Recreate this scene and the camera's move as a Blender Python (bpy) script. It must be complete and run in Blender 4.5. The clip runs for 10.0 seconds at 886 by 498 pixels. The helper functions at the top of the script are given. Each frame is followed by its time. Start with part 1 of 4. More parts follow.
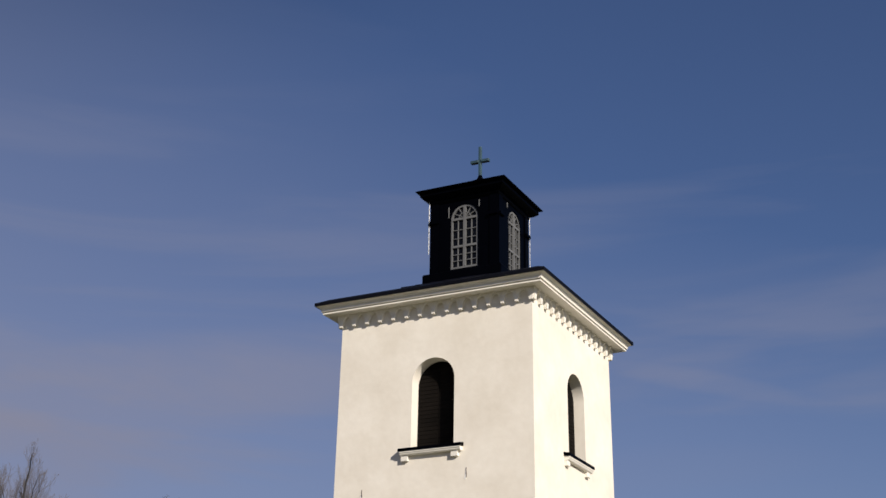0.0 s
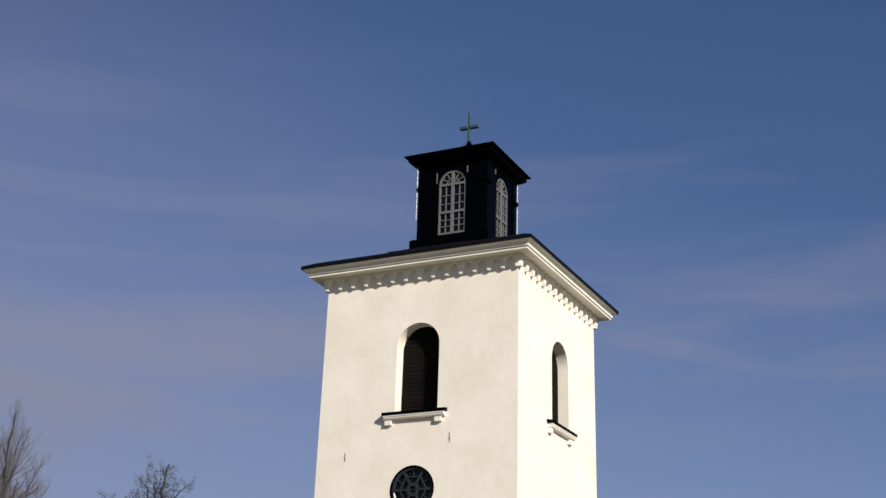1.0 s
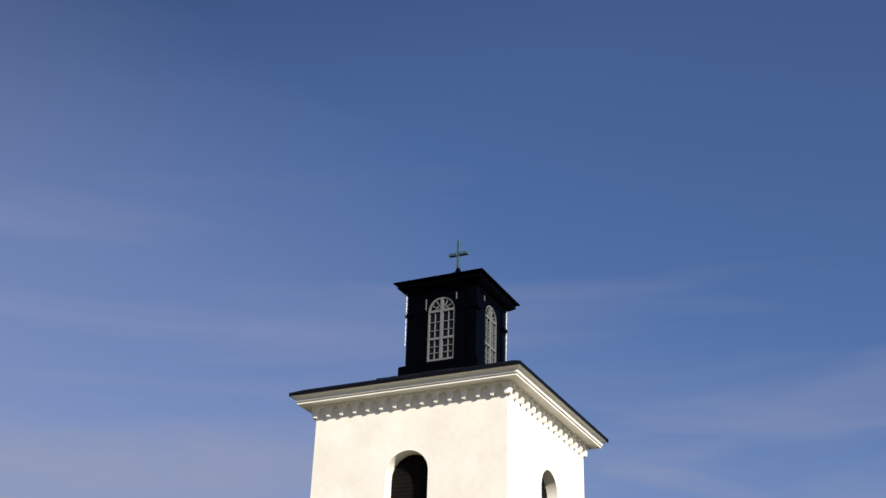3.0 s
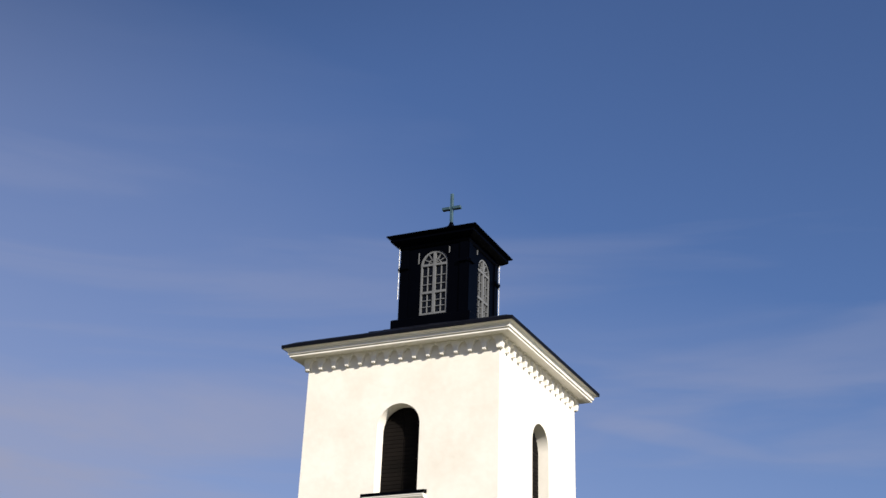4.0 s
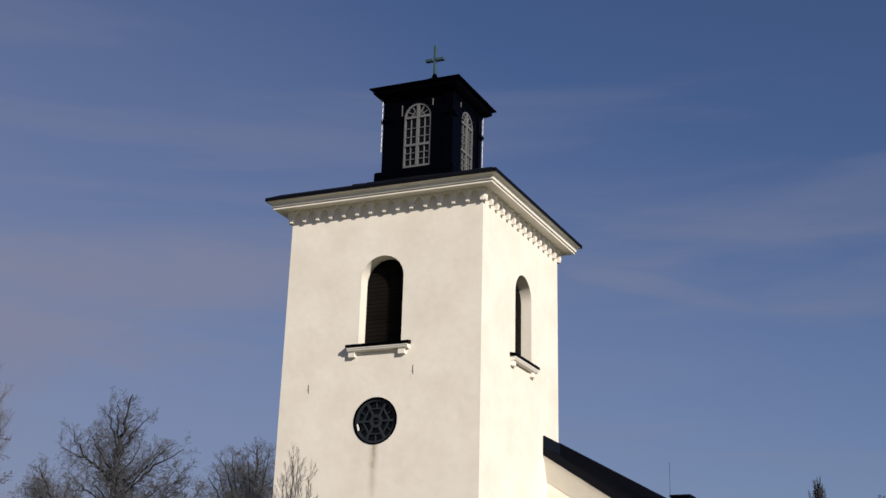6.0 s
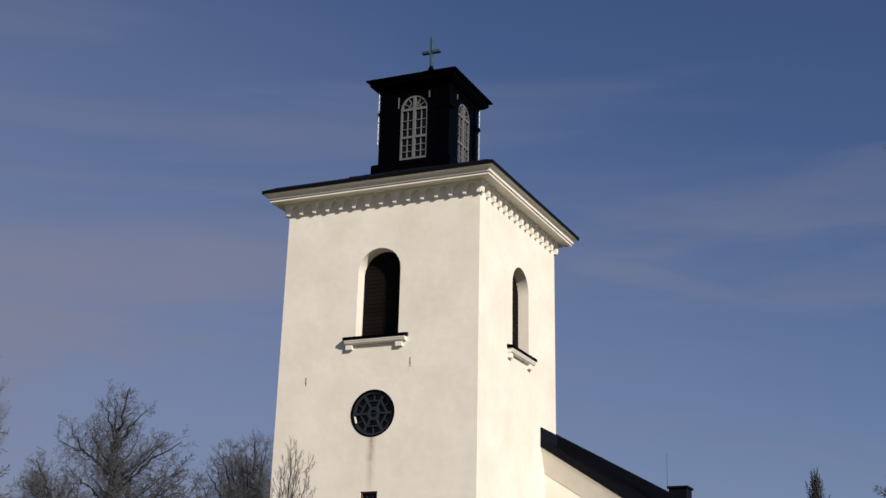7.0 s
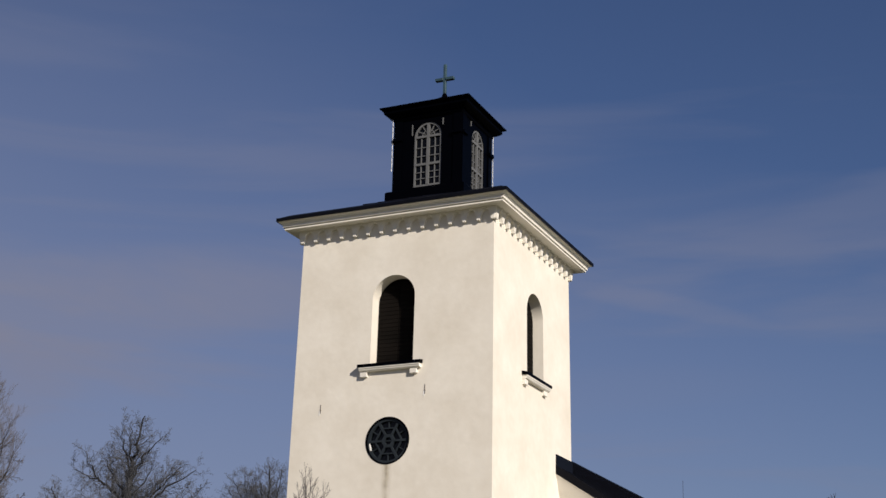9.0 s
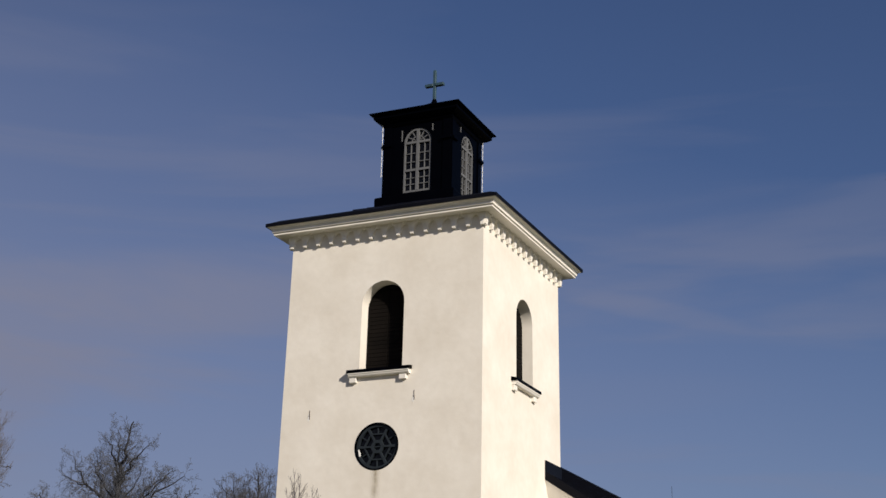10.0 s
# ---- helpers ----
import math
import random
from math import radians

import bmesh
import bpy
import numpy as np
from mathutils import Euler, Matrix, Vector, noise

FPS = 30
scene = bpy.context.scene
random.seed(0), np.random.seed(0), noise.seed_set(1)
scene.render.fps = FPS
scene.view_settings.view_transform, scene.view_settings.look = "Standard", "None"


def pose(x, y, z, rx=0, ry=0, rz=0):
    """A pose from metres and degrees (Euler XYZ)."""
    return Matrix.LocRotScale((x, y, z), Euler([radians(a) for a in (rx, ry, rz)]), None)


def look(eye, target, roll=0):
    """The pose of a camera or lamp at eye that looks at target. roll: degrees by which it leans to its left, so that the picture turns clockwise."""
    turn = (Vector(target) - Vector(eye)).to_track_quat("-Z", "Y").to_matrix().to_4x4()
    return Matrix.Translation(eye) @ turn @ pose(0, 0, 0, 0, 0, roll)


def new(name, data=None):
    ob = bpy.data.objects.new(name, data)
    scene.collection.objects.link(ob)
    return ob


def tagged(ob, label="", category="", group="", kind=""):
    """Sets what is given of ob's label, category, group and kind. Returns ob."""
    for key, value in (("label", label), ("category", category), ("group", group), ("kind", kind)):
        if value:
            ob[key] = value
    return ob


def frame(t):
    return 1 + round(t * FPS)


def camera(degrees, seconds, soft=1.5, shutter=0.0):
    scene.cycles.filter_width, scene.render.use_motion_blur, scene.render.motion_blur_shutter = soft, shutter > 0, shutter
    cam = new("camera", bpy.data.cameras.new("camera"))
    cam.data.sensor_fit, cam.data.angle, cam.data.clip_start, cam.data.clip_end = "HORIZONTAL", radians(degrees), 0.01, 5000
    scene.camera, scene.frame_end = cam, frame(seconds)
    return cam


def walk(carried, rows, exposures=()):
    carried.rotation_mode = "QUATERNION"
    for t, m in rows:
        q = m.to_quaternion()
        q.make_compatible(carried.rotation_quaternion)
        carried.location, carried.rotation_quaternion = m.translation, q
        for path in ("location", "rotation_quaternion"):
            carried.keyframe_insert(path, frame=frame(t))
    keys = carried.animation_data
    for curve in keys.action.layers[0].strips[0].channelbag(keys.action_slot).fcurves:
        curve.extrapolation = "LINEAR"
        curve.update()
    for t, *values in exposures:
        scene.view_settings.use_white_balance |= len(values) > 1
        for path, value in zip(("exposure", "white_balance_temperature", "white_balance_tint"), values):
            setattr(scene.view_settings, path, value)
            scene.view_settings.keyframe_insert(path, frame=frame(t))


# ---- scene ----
cam = camera(34.82, 10.0, soft=1.5)
EYE = (18.970, -44.859, 1.60)
# seconds, yaw, pitch, roll of a camera held by somebody standing still
TURNS = [
    (0.0, 26.793, 22.024, 0.855),
    (0.5, 27.063, 21.343, 0.956),
    (1.0, 26.201, 20.642, 1.727),
    (1.5, 27.791, 18.178, 2.027),
    (2.0, 26.310, 22.236, 1.179),
    (2.5, 25.500, 24.725, 1.466),
    (2.7, 25.976, 25.940, 1.574),
    (3.8, 25.241, 24.395, 2.338),
    (4.0, 25.512, 23.924, 2.072),
    (4.5, 24.629, 22.028, 2.490),
    (5.0, 24.506, 20.311, 2.371),
    (5.5, 24.015, 18.573, 1.512),
    (5.7, 24.363, 18.369, 1.441),
    (6.8, 24.638, 17.088, 1.722),
    (7.0, 24.456, 17.664, 1.426),
    (7.5, 24.456, 17.552, 0.887),
    (8.0, 24.418, 17.903, 1.431),
    (8.5, 24.903, 18.357, 1.252),
    (9.0, 25.088, 18.734, 1.389),
    (9.5, 24.902, 19.133, 1.389),
    (10.0, 24.644, 18.976, 1.335),
]
# the clip's own exposure: seconds, stops, kelvin, tint
EXPOSURES = [
    (0.0, 0.38, 6500, 14), (0.5, 0.48, 6450, 13), (1.0, 0.47, 6450, 13), (1.5, 0.25, 6400, 13), (2.0, 0.27, 6450, 13), (2.5, 0.67, 6350, 12),
    (4.0, 0.88, 6250, 12), (4.5, 0.71, 6300, 12), (5.0, 0.54, 6400, 13), (5.5, 0.40, 6450, 14), (7.0, 0.22, 6500, 14), (10.0, 0.21, 6500, 14),
]
walk(cam, [(t, pose(*EYE, 90 + pitch, 0, yaw) @ pose(0, 0, 0, 0, 0, roll)) for t, yaw, pitch, roll in TURNS], EXPOSURES)

# ---- light ----
SUN = Vector((0.767, -0.465, 0.442)).normalized()
world = bpy.data.worlds.new("sky")
scene.world = world
world.use_nodes = True


def sky_nodes(nt):
    n, l = nt.nodes, nt.links
    n.clear()
    sky = n.new("ShaderNodeTexSky")
    sky.sky_type, sky.sun_disc = "NISHITA", False
    sky.sun_elevation = math.asin(SUN.z)
    sky.sun_rotation = math.atan2(SUN.x, SUN.y)
    sky.air_density, sky.dust_density, sky.ozone_density = 1.0, 0.25, 3.0
    tone = n.new("ShaderNodeMix")
    tone.data_type, tone.blend_type = "RGBA", "MULTIPLY"
    tone.inputs["Factor"].default_value = 1.0
    tone.inputs["B"].default_value = (0.90, 0.96, 1.20, 1)
    l.new(sky.outputs["Color"], tone.inputs["A"])
    # thin streaks of high cloud and broad veils, stretched sideways
    co = n.new("ShaderNodeTexCoord")

    def veil(scale, turn, size, detail, low, high):
        mp, no, ra = n.new("ShaderNodeMapping"), n.new("ShaderNodeTexNoise"), n.new("ShaderNodeMapRange")
        mp.inputs["Rotation"].default_value = turn
        mp.inputs["Scale"].default_value = scale
        no.inputs["Scale"].default_value, no.inputs["Detail"].default_value = size, detail
        no.inputs["Roughness"].default_value, no.inputs["Distortion"].default_value = 0.5, 0.5
        ra.inputs["From Min"].default_value, ra.inputs["From Max"].default_value = low, high
        ra.interpolation_type = "SMOOTHSTEP"
        l.new(co.outputs["Generated"], mp.inputs["Vector"])
        l.new(mp.outputs["Vector"], no.inputs["Vector"])
        l.new(no.outputs["Fac"], ra.inputs["Value"])
        return ra.outputs["Result"]

    streaks = veil((1.2, 1.2, 9.0), (radians(1), radians(-3), 0), 2.3, 6.0, 0.44, 0.70)
    broad_veil = veil((1.0, 1.0, 4.0), (0, radians(2), radians(80)), 1.4, 2.0, 0.36, 0.66)
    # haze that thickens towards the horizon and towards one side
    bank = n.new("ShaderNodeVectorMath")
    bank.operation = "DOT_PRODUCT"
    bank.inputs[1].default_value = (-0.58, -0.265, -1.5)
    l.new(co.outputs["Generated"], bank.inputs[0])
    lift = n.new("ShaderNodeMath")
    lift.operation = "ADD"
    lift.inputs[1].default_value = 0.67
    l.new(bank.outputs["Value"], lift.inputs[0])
    both = n.new("ShaderNodeMath")
    both.operation = "MULTIPLY_ADD"
    both.inputs[1].default_value = 0.32
    # the streaks thin out higher up
    height, thinner, fewer = n.new("ShaderNodeSeparateXYZ"), n.new("ShaderNodeMapRange"), n.new("ShaderNodeMath")
    thinner.inputs["From Min"].default_value, thinner.inputs["From Max"].default_value = 0.32, 0.50
    thinner.inputs["To Min"].default_value, thinner.inputs["To Max"].default_value = 1.0, 0.08
    fewer.operation = "MULTIPLY"
    l.new(co.outputs["Generated"], height.inputs[0])
    l.new(height.outputs["Z"], thinner.inputs["Value"])
    l.new(streaks, fewer.inputs[0])
    l.new(thinner.outputs["Result"], fewer.inputs[1])
    l.new(fewer.outputs[0], both.inputs[0])
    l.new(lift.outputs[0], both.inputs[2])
    share = n.new("ShaderNodeMath")
    share.operation, share.use_clamp = "MULTIPLY_ADD", True
    share.inputs[1].default_value = 0.05
    l.new(broad_veil, share.inputs[0])
    l.new(both.outputs[0], share.inputs[2])

    def wisp(middle, along, length, height, strength, so_far):
        """One long thin cloud, brightest in its middle."""
        middle, along = Vector(middle).normalized(), Vector(along).normalized()
        total = None
        for axis, size in ((along, length), (along.cross(middle).normalized(), height)):
            dot, off, square = n.new("ShaderNodeVectorMath"), n.new("ShaderNodeMath"), n.new("ShaderNodeMath")
            dot.operation, off.operation, square.operation = "DOT_PRODUCT", "SUBTRACT", "MULTIPLY"
            dot.inputs[1].default_value = axis / size
            off.inputs[1].default_value = axis.dot(middle) / size
            l.new(co.outputs["Generated"], dot.inputs[0])
            l.new(dot.outputs["Value"], off.inputs[0])
            l.new(off.outputs[0], square.inputs[0])
            l.new(off.outputs[0], square.inputs[1])
            if total is None:
                total = square.outputs[0]
            else:
                add = n.new("ShaderNodeMath")
                l.new(total, add.inputs[0])
                l.new(square.outputs[0], add.inputs[1])
                total = add.outputs[0]
        ra, add = n.new("ShaderNodeMapRange"), n.new("ShaderNodeMath")
        ra.interpolation_type = "SMOOTHSTEP"
        ra.inputs["To Min"].default_value, ra.inputs["To Max"].default_value = strength, 0.0
        add.use_clamp = True
        l.new(total, ra.inputs["Value"])
        l.new(so_far, add.inputs[0])
        l.new(ra.outputs["Result"], add.inputs[1])
        return add.outputs[0]

    veiled = wisp((-0.2637, 0.9216, 0.2848), (0.924, 0.328, -0.197), 0.085, 0.010, 0.17, share.outputs[0])
    veiled = wisp((-0.595, 0.755, 0.276), (0.80, 0.57, 0.15), 0.26, 0.045, 0.24, veiled)
    veiled = wisp((-0.30, 0.92, 0.225), (0.92, 0.33, 0.05), 0.14, 0.020, 0.05, veiled)
    mix = n.new("ShaderNodeMix")
    mix.data_type = "RGBA"
    mix.inputs["B"].default_value = (3.95, 4.2, 5.65, 1)
    bg = n.new("ShaderNodeBackground")
    bg.inputs["Strength"].default_value = 0.045
    out = n.new("ShaderNodeOutputWorld")
    l.new(veiled, mix.inputs["Factor"])
    # the clear sky deepens upwards and away from the sun
    side, deep, dim = n.new("ShaderNodeVectorMath"), n.new("ShaderNodeMapRange"), n.new("ShaderNodeVectorMath")
    side.operation, dim.operation, deep.interpolation_type = "DOT_PRODUCT", "SCALE", "SMOOTHSTEP"
    side.inputs[1].default_value = (-0.5, 0.0, 1.3)
    deep.inputs["From Min"].default_value, deep.inputs["From Max"].default_value = 0.84, 1.10
    deep.inputs["To Min"].default_value, deep.inputs["To Max"].default_value = 1.0, 0.70
    l.new(co.outputs["Generated"], side.inputs[0])
    l.new(side.outputs["Value"], deep.inputs["Value"])
    l.new(tone.outputs["Result"], dim.inputs[0])
    l.new(deep.outputs["Result"], dim.inputs["Scale"])
    l.new(dim.outputs["Vector"], mix.inputs["A"])
    l.new(mix.outputs["Result"], bg.inputs["Color"])
    l.new(bg.outputs["Background"], out.inputs["Surface"])


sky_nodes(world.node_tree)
lamp = bpy.data.lights.new("sun", "SUN")
lamp.energy, lamp.angle, lamp.color = 4.4, radians(0.55), (1.0, 0.925, 0.775)
new("sun", lamp).matrix_basis = look(SUN * 100, (0, 0, 0))


# ---- materials ----
def material(name, colour, rough=0.7, metal=0.0, vary=0.25, scale=1.5, fine=25.0, bump=0.0, bump_scale=30.0, tint=None, random_pieces=0.0, spec=0.5):
    """Colour with blotches (scale) and grain (fine), a relief and, for pieces, a random tone."""
    m = bpy.data.materials.new(name)
    m.use_nodes = True
    n, l = m.node_tree.nodes, m.node_tree.links
    b = n["Principled BSDF"]
    b.inputs["Roughness"].default_value, b.inputs["Metallic"].default_value = rough, metal
    b.inputs["Specular IOR Level"].default_value = spec
    co = n.new("ShaderNodeTexCoord")
    big, small = n.new("ShaderNodeTexNoise"), n.new("ShaderNodeTexNoise")
    big.inputs["Scale"].default_value, big.inputs["Detail"].default_value = scale, 6
    small.inputs["Scale"].default_value, small.inputs["Detail"].default_value = fine, 3
    l.new(co.outputs["Object"], big.inputs["Vector"])
    l.new(co.outputs["Object"], small.inputs["Vector"])
    add = n.new("ShaderNodeMath")
    add.operation = "MULTIPLY_ADD"
    add.inputs[1].default_value = 0.35
    l.new(small.outputs["Fac"], add.inputs[0])
    l.new(big.outputs["Fac"], add.inputs[2])
    ra = n.new("ShaderNodeMapRange")
    ra.inputs["From Min"].default_value, ra.inputs["From Max"].default_value = 0.42, 0.95
    l.new(add.outputs[0], ra.inputs["Value"])
    mix = n.new("ShaderNodeMix")
    mix.data_type = "RGBA"
    dark = tint or tuple(c * (1 - vary) for c in colour)
    mix.inputs["A"].default_value = (*dark, 1)
    mix.inputs["B"].default_value = (*colour, 1)
    l.new(ra.outputs["Result"], mix.inputs["Factor"])
    last = mix.outputs["Result"]
    if random_pieces:
        info, hsv = n.new("ShaderNodeObjectInfo"), n.new("ShaderNodeHueSaturation")
        rr = n.new("ShaderNodeMapRange")
        rr.inputs["To Min"].default_value, rr.inputs["To Max"].default_value = 1 - random_pieces, 1 + random_pieces
        l.new(info.outputs["Random"], rr.inputs["Value"])
        l.new(rr.outputs["Result"], hsv.inputs["Value"])
        l.new(last, hsv.inputs["Color"])
        last = hsv.outputs["Color"]
    l.new(last, b.inputs["Base Color"])
    if bump:
        bn, bu = n.new("ShaderNodeTexNoise"), n.new("ShaderNodeBump")
        bn.inputs["Scale"].default_value, bn.inputs["Detail"].default_value = bump_scale, 5
        bu.inputs["Strength"].default_value, bu.inputs["Distance"].default_value = 1.0, bump
        l.new(co.outputs["Object"], bn.inputs["Vector"])
        l.new(bn.outputs["Fac"], bu.inputs["Height"])
        l.new(bu.outputs["Normal"], b.inputs["Normal"])
    return m


def glass_material():
    m = bpy.data.materials.new("window glass")
    m.use_nodes = True
    b = m.node_tree.nodes["Principled BSDF"]
    b.inputs["Base Color"].default_value = (0.003, 0.004, 0.006, 1)
    b.inputs["Roughness"].default_value = 0.06
    b.inputs["Specular IOR Level"].default_value = 0.12
    b.inputs["Transmission Weight"].default_value = 0.25
    return m


PLASTER = material("lime plaster", (0.81, 0.774, 0.708), 0.92, scale=0.55, fine=3.4, bump=0.010, bump_scale=2.2, tint=(0.69, 0.642, 0.565), spec=0.1)
TRIM = material("white trim", (0.80, 0.77, 0.71), 0.85, vary=0.12, scale=1.6, fine=20, bump=0.004, bump_scale=20, spec=0.2, random_pieces=0.04)
BLACK = material("black sheet metal", (0.0004, 0.0006, 0.0018), 0.42, vary=0.4, scale=1.2, fine=14, bump=0.003, bump_scale=9, spec=0.03)
ROOFING = material("dark roof metal", (0.0045, 0.0050, 0.0085), 0.5, vary=0.35, scale=0.8, fine=9, bump=0.004, bump_scale=6, spec=0.08, random_pieces=0.05)
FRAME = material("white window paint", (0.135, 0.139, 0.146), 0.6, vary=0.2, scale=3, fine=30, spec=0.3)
SHUTTER = material("dark shutter board", (0.006, 0.0045, 0.0037), 0.9, vary=0.5, scale=1.6, fine=12, bump=0.004, bump_scale=20, random_pieces=0.18, spec=0.1)
TRACERY = material("blue-grey tracery", (0.022, 0.029, 0.037), 0.6, vary=0.35, scale=3, fine=25, spec=0.2)
GLASS = glass_material()
COPPER = material("patinated metal", (0.034, 0.085, 0.118), 0.6, metal=0.0, vary=0.45, scale=3, fine=20)
CABLE = material("pale cable", (0.5, 0.5, 0.49), 0.5, metal=0.3, vary=0.3, scale=4, fine=30)
IRON = material("wall anchor iron", (0.10, 0.08, 0.07), 0.7, vary=0.4, scale=8, fine=40)
FRESH = material("fresh white filler", (0.86, 0.85, 0.82), 0.9, vary=0.1, scale=6, fine=30, spec=0.1)
STAIN = material("water stain", (0.40, 0.34, 0.23), 0.9, vary=0.25, scale=2.5, fine=12, spec=0.1)


def soften(m):
    """Lets the stain fade out at its sides and below."""
    n, l = m.node_tree.nodes, m.node_tree.links
    co, sep, no = n.new("ShaderNodeTexCoord"), n.new("ShaderNodeSeparateXYZ"), n.new("ShaderNodeTexNoise")
    no.inputs["Scale"].default_value, no.inputs["Detail"].default_value = 5.0, 4.0
    l.new(co.outputs["Generated"], sep.inputs[0])
    l.new(co.outputs["Object"], no.inputs["Vector"])

    def calc(op, a, b):
        k = n.new("ShaderNodeMath")
        k.operation, k.use_clamp = op, op == "MULTIPLY"
        for i, v in enumerate((a, b)):
            if isinstance(v, float):
                k.inputs[i].default_value = v
            else:
                l.new(v, k.inputs[i])
        return k.outputs[0]
    side = calc("SUBTRACT", 1.0, calc("ABSOLUTE", calc("ADD", calc("SUBTRACT", sep.outputs["X"], 0.5), calc("SUBTRACT", sep.outputs["X"], 0.5)), 0.0))
    fade = calc("MULTIPLY", calc("POWER", side, 1.8), calc("ADD", calc("MULTIPLY", sep.outputs["Z"], 0.75), 0.15))
    l.new(calc("MULTIPLY", fade, calc("ADD", no.outputs["Fac"], 0.05)), n["Principled BSDF"].inputs["Alpha"])


soften(STAIN)
WOODFRAME = material("brown window wood", (0.12, 0.085, 0.055), 0.7, vary=0.4, scale=3, fine=30)
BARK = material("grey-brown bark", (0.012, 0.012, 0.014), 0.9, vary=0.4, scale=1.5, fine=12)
TWIG = material("grey twigs", (0.085, 0.088, 0.102), 0.9, vary=0.35, scale=0.4, fine=4)
RED_TWIG = material("reddish twigs", (0.115, 0.104, 0.112), 0.9, vary=0.35, scale=0.4, fine=4)
DRY_LEAF = material("dry brown leaf", (0.075, 0.072, 0.075), 0.9, vary=0.45, scale=0.5, fine=3)
GRASS = material("spring grass", (0.10, 0.11, 0.045), 0.95, vary=0.5, scale=0.08, fine=1.5, tint=(0.12, 0.10, 0.06), bump=0.05, bump_scale=2.0)


# ---- building helpers ----
def part(name, bm, mat, parent=None, label="", smooth=False):
    """One bmesh as one mesh object, under a thing or a part."""
    me = bpy.data.meshes.new(name)
    bmesh.ops.recalc_face_normals(bm, faces=bm.faces[:])
    bm.to_mesh(me)
    bm.free()
    me.materials.append(mat)
    if smooth:
        me.polygons.foreach_set("use_smooth", [True] * len(me.polygons))
    ob = new(name, me)
    if parent:
        ob.parent = parent
    if label:
        tagged(ob, label)
    return ob


def piece(name, me, parent, m=None, label=""):
    ob = new(name, me)
    ob.parent = parent
    if m is not None:
        ob.matrix_basis = m
    if label:
        tagged(ob, label)
    return ob


def mesh_of(name, bm, mat):
    me = bpy.data.meshes.new(name)
    bmesh.ops.recalc_face_normals(bm, faces=bm.faces[:])
    bm.to_mesh(me)
    bm.free()
    me.materials.append(mat)
    return me


def box(bm, x0, x1, y0, y1, z0, z1, bevel=0.0, m=None):
    made = bmesh.ops.create_cube(bm, size=1.0)["verts"]
    for v in made:
        v.co = Vector(((x0 + x1) / 2 + v.co.x * (x1 - x0), (y0 + y1) / 2 + v.co.y * (y1 - y0), (z0 + z1) / 2 + v.co.z * (z1 - z0)))
    if bevel:
        edges = {e for v in made for e in v.link_edges}
        made = bmesh.ops.bevel(bm, geom=list(edges), offset=bevel, segments=1, affect="EDGES")["verts"]
    if m is not None:
        bmesh.ops.transform(bm, matrix=m, verts=list({v for v in made}))
    return bm


def boxed(*a, **k):
    return box(bmesh.new(), *a, **k)


def prism(bm, outline, place, d0, d1):
    """A plate: an outline of (u, z), from depth d0 to d1, put into the world by place(u, d, z)."""
    a = [bm.verts.new(place(u, d0, z)) for u, z in outline]
    b = [bm.verts.new(place(u, d1, z)) for u, z in outline]
    bm.faces.new(a)
    bm.faces.new(b)
    for i in range(len(outline)):
        j = (i + 1) % len(outline)
        bm.faces.new((a[i], a[j], b[j], b[i]))
    return bm


def bar(bm, p, q, width, place, d0, d1):
    """A straight bar in a facade's plane from (u, z) to (u, z)."""
    p, q = Vector(p), Vector(q)
    s = (q - p).normalized() * width / 2
    s = Vector((-s.y, s.x))
    return prism(bm, [tuple(p + s), tuple(q + s), tuple(q - s), tuple(p - s)], place, d0, d1)


def arch_outline(u, half, z0, spring, steps=32):
    return [(u - half, z0), (u + half, z0)] + [(u + half * math.cos(math.pi * i / steps), spring + half * math.sin(math.pi * i / steps)) for i in range(steps + 1)]


def ring_bar(bm, u, z, r0, r1, a0, a1, place, d0, d1, steps=12, close=False):
    """A curved bar between two radii."""
    rings = []
    n = steps if close else steps + 1
    for i in range(n):
        a = a0 + (a1 - a0) * i / steps
        c, s = math.cos(a), math.sin(a)
        rings.append([bm.verts.new(place(u + r * c, d, z + r * s)) for r, d in ((r0, d0), (r1, d0), (r1, d1), (r0, d1))])
    for i in range(n if close else n - 1):
        f, g = rings[i], rings[(i + 1) % n]
        for k in range(4):
            bm.faces.new((f[k], f[(k + 1) % 4], g[(k + 1) % 4], g[k]))
    if not close:
        bm.faces.new(rings[0])
        bm.faces.new(rings[-1])
    return bm


def empty(name, at=(0, 0, 0), **tags):
    ob = new(name)
    ob.location = at
    return tagged(ob, **tags)


# ---- ground ----
def ground():
    bm = bmesh.new()
    bmesh.ops.create_grid(bm, x_segments=60, y_segments=60, size=2400)
    for v in bm.verts:
        r = v.co.xy.length
        v.co.z = -0.02 if r < 120 else -0.02 + 1.2 * noise.noise(v.co * 0.004)
    ob = part("ground", bm, GRASS)
    tagged(ob, "open grass ground with early spring growth", "ground", kind="structure")


ground()

# ---- tower ----
CX, CY = -4.0, 4.0
ZW, BATTER = 19.29, 0.0077
TOP = 19.94


def half(z):
    return 4.0 + BATTER * max(0.0, ZW - z)


def facade(side):
    """place(u, d, z) on one side of the tower: u along it, d outwards."""
    c, s = round(math.cos(side * math.pi / 2)), round(math.sin(side * math.pi / 2))

    def place(u, d, z):
        h = half(z)
        x, y = u * h / 4, -(h + d)
        return Vector((CX + c * x - s * y, CY + s * x + c * y, z))
    return place


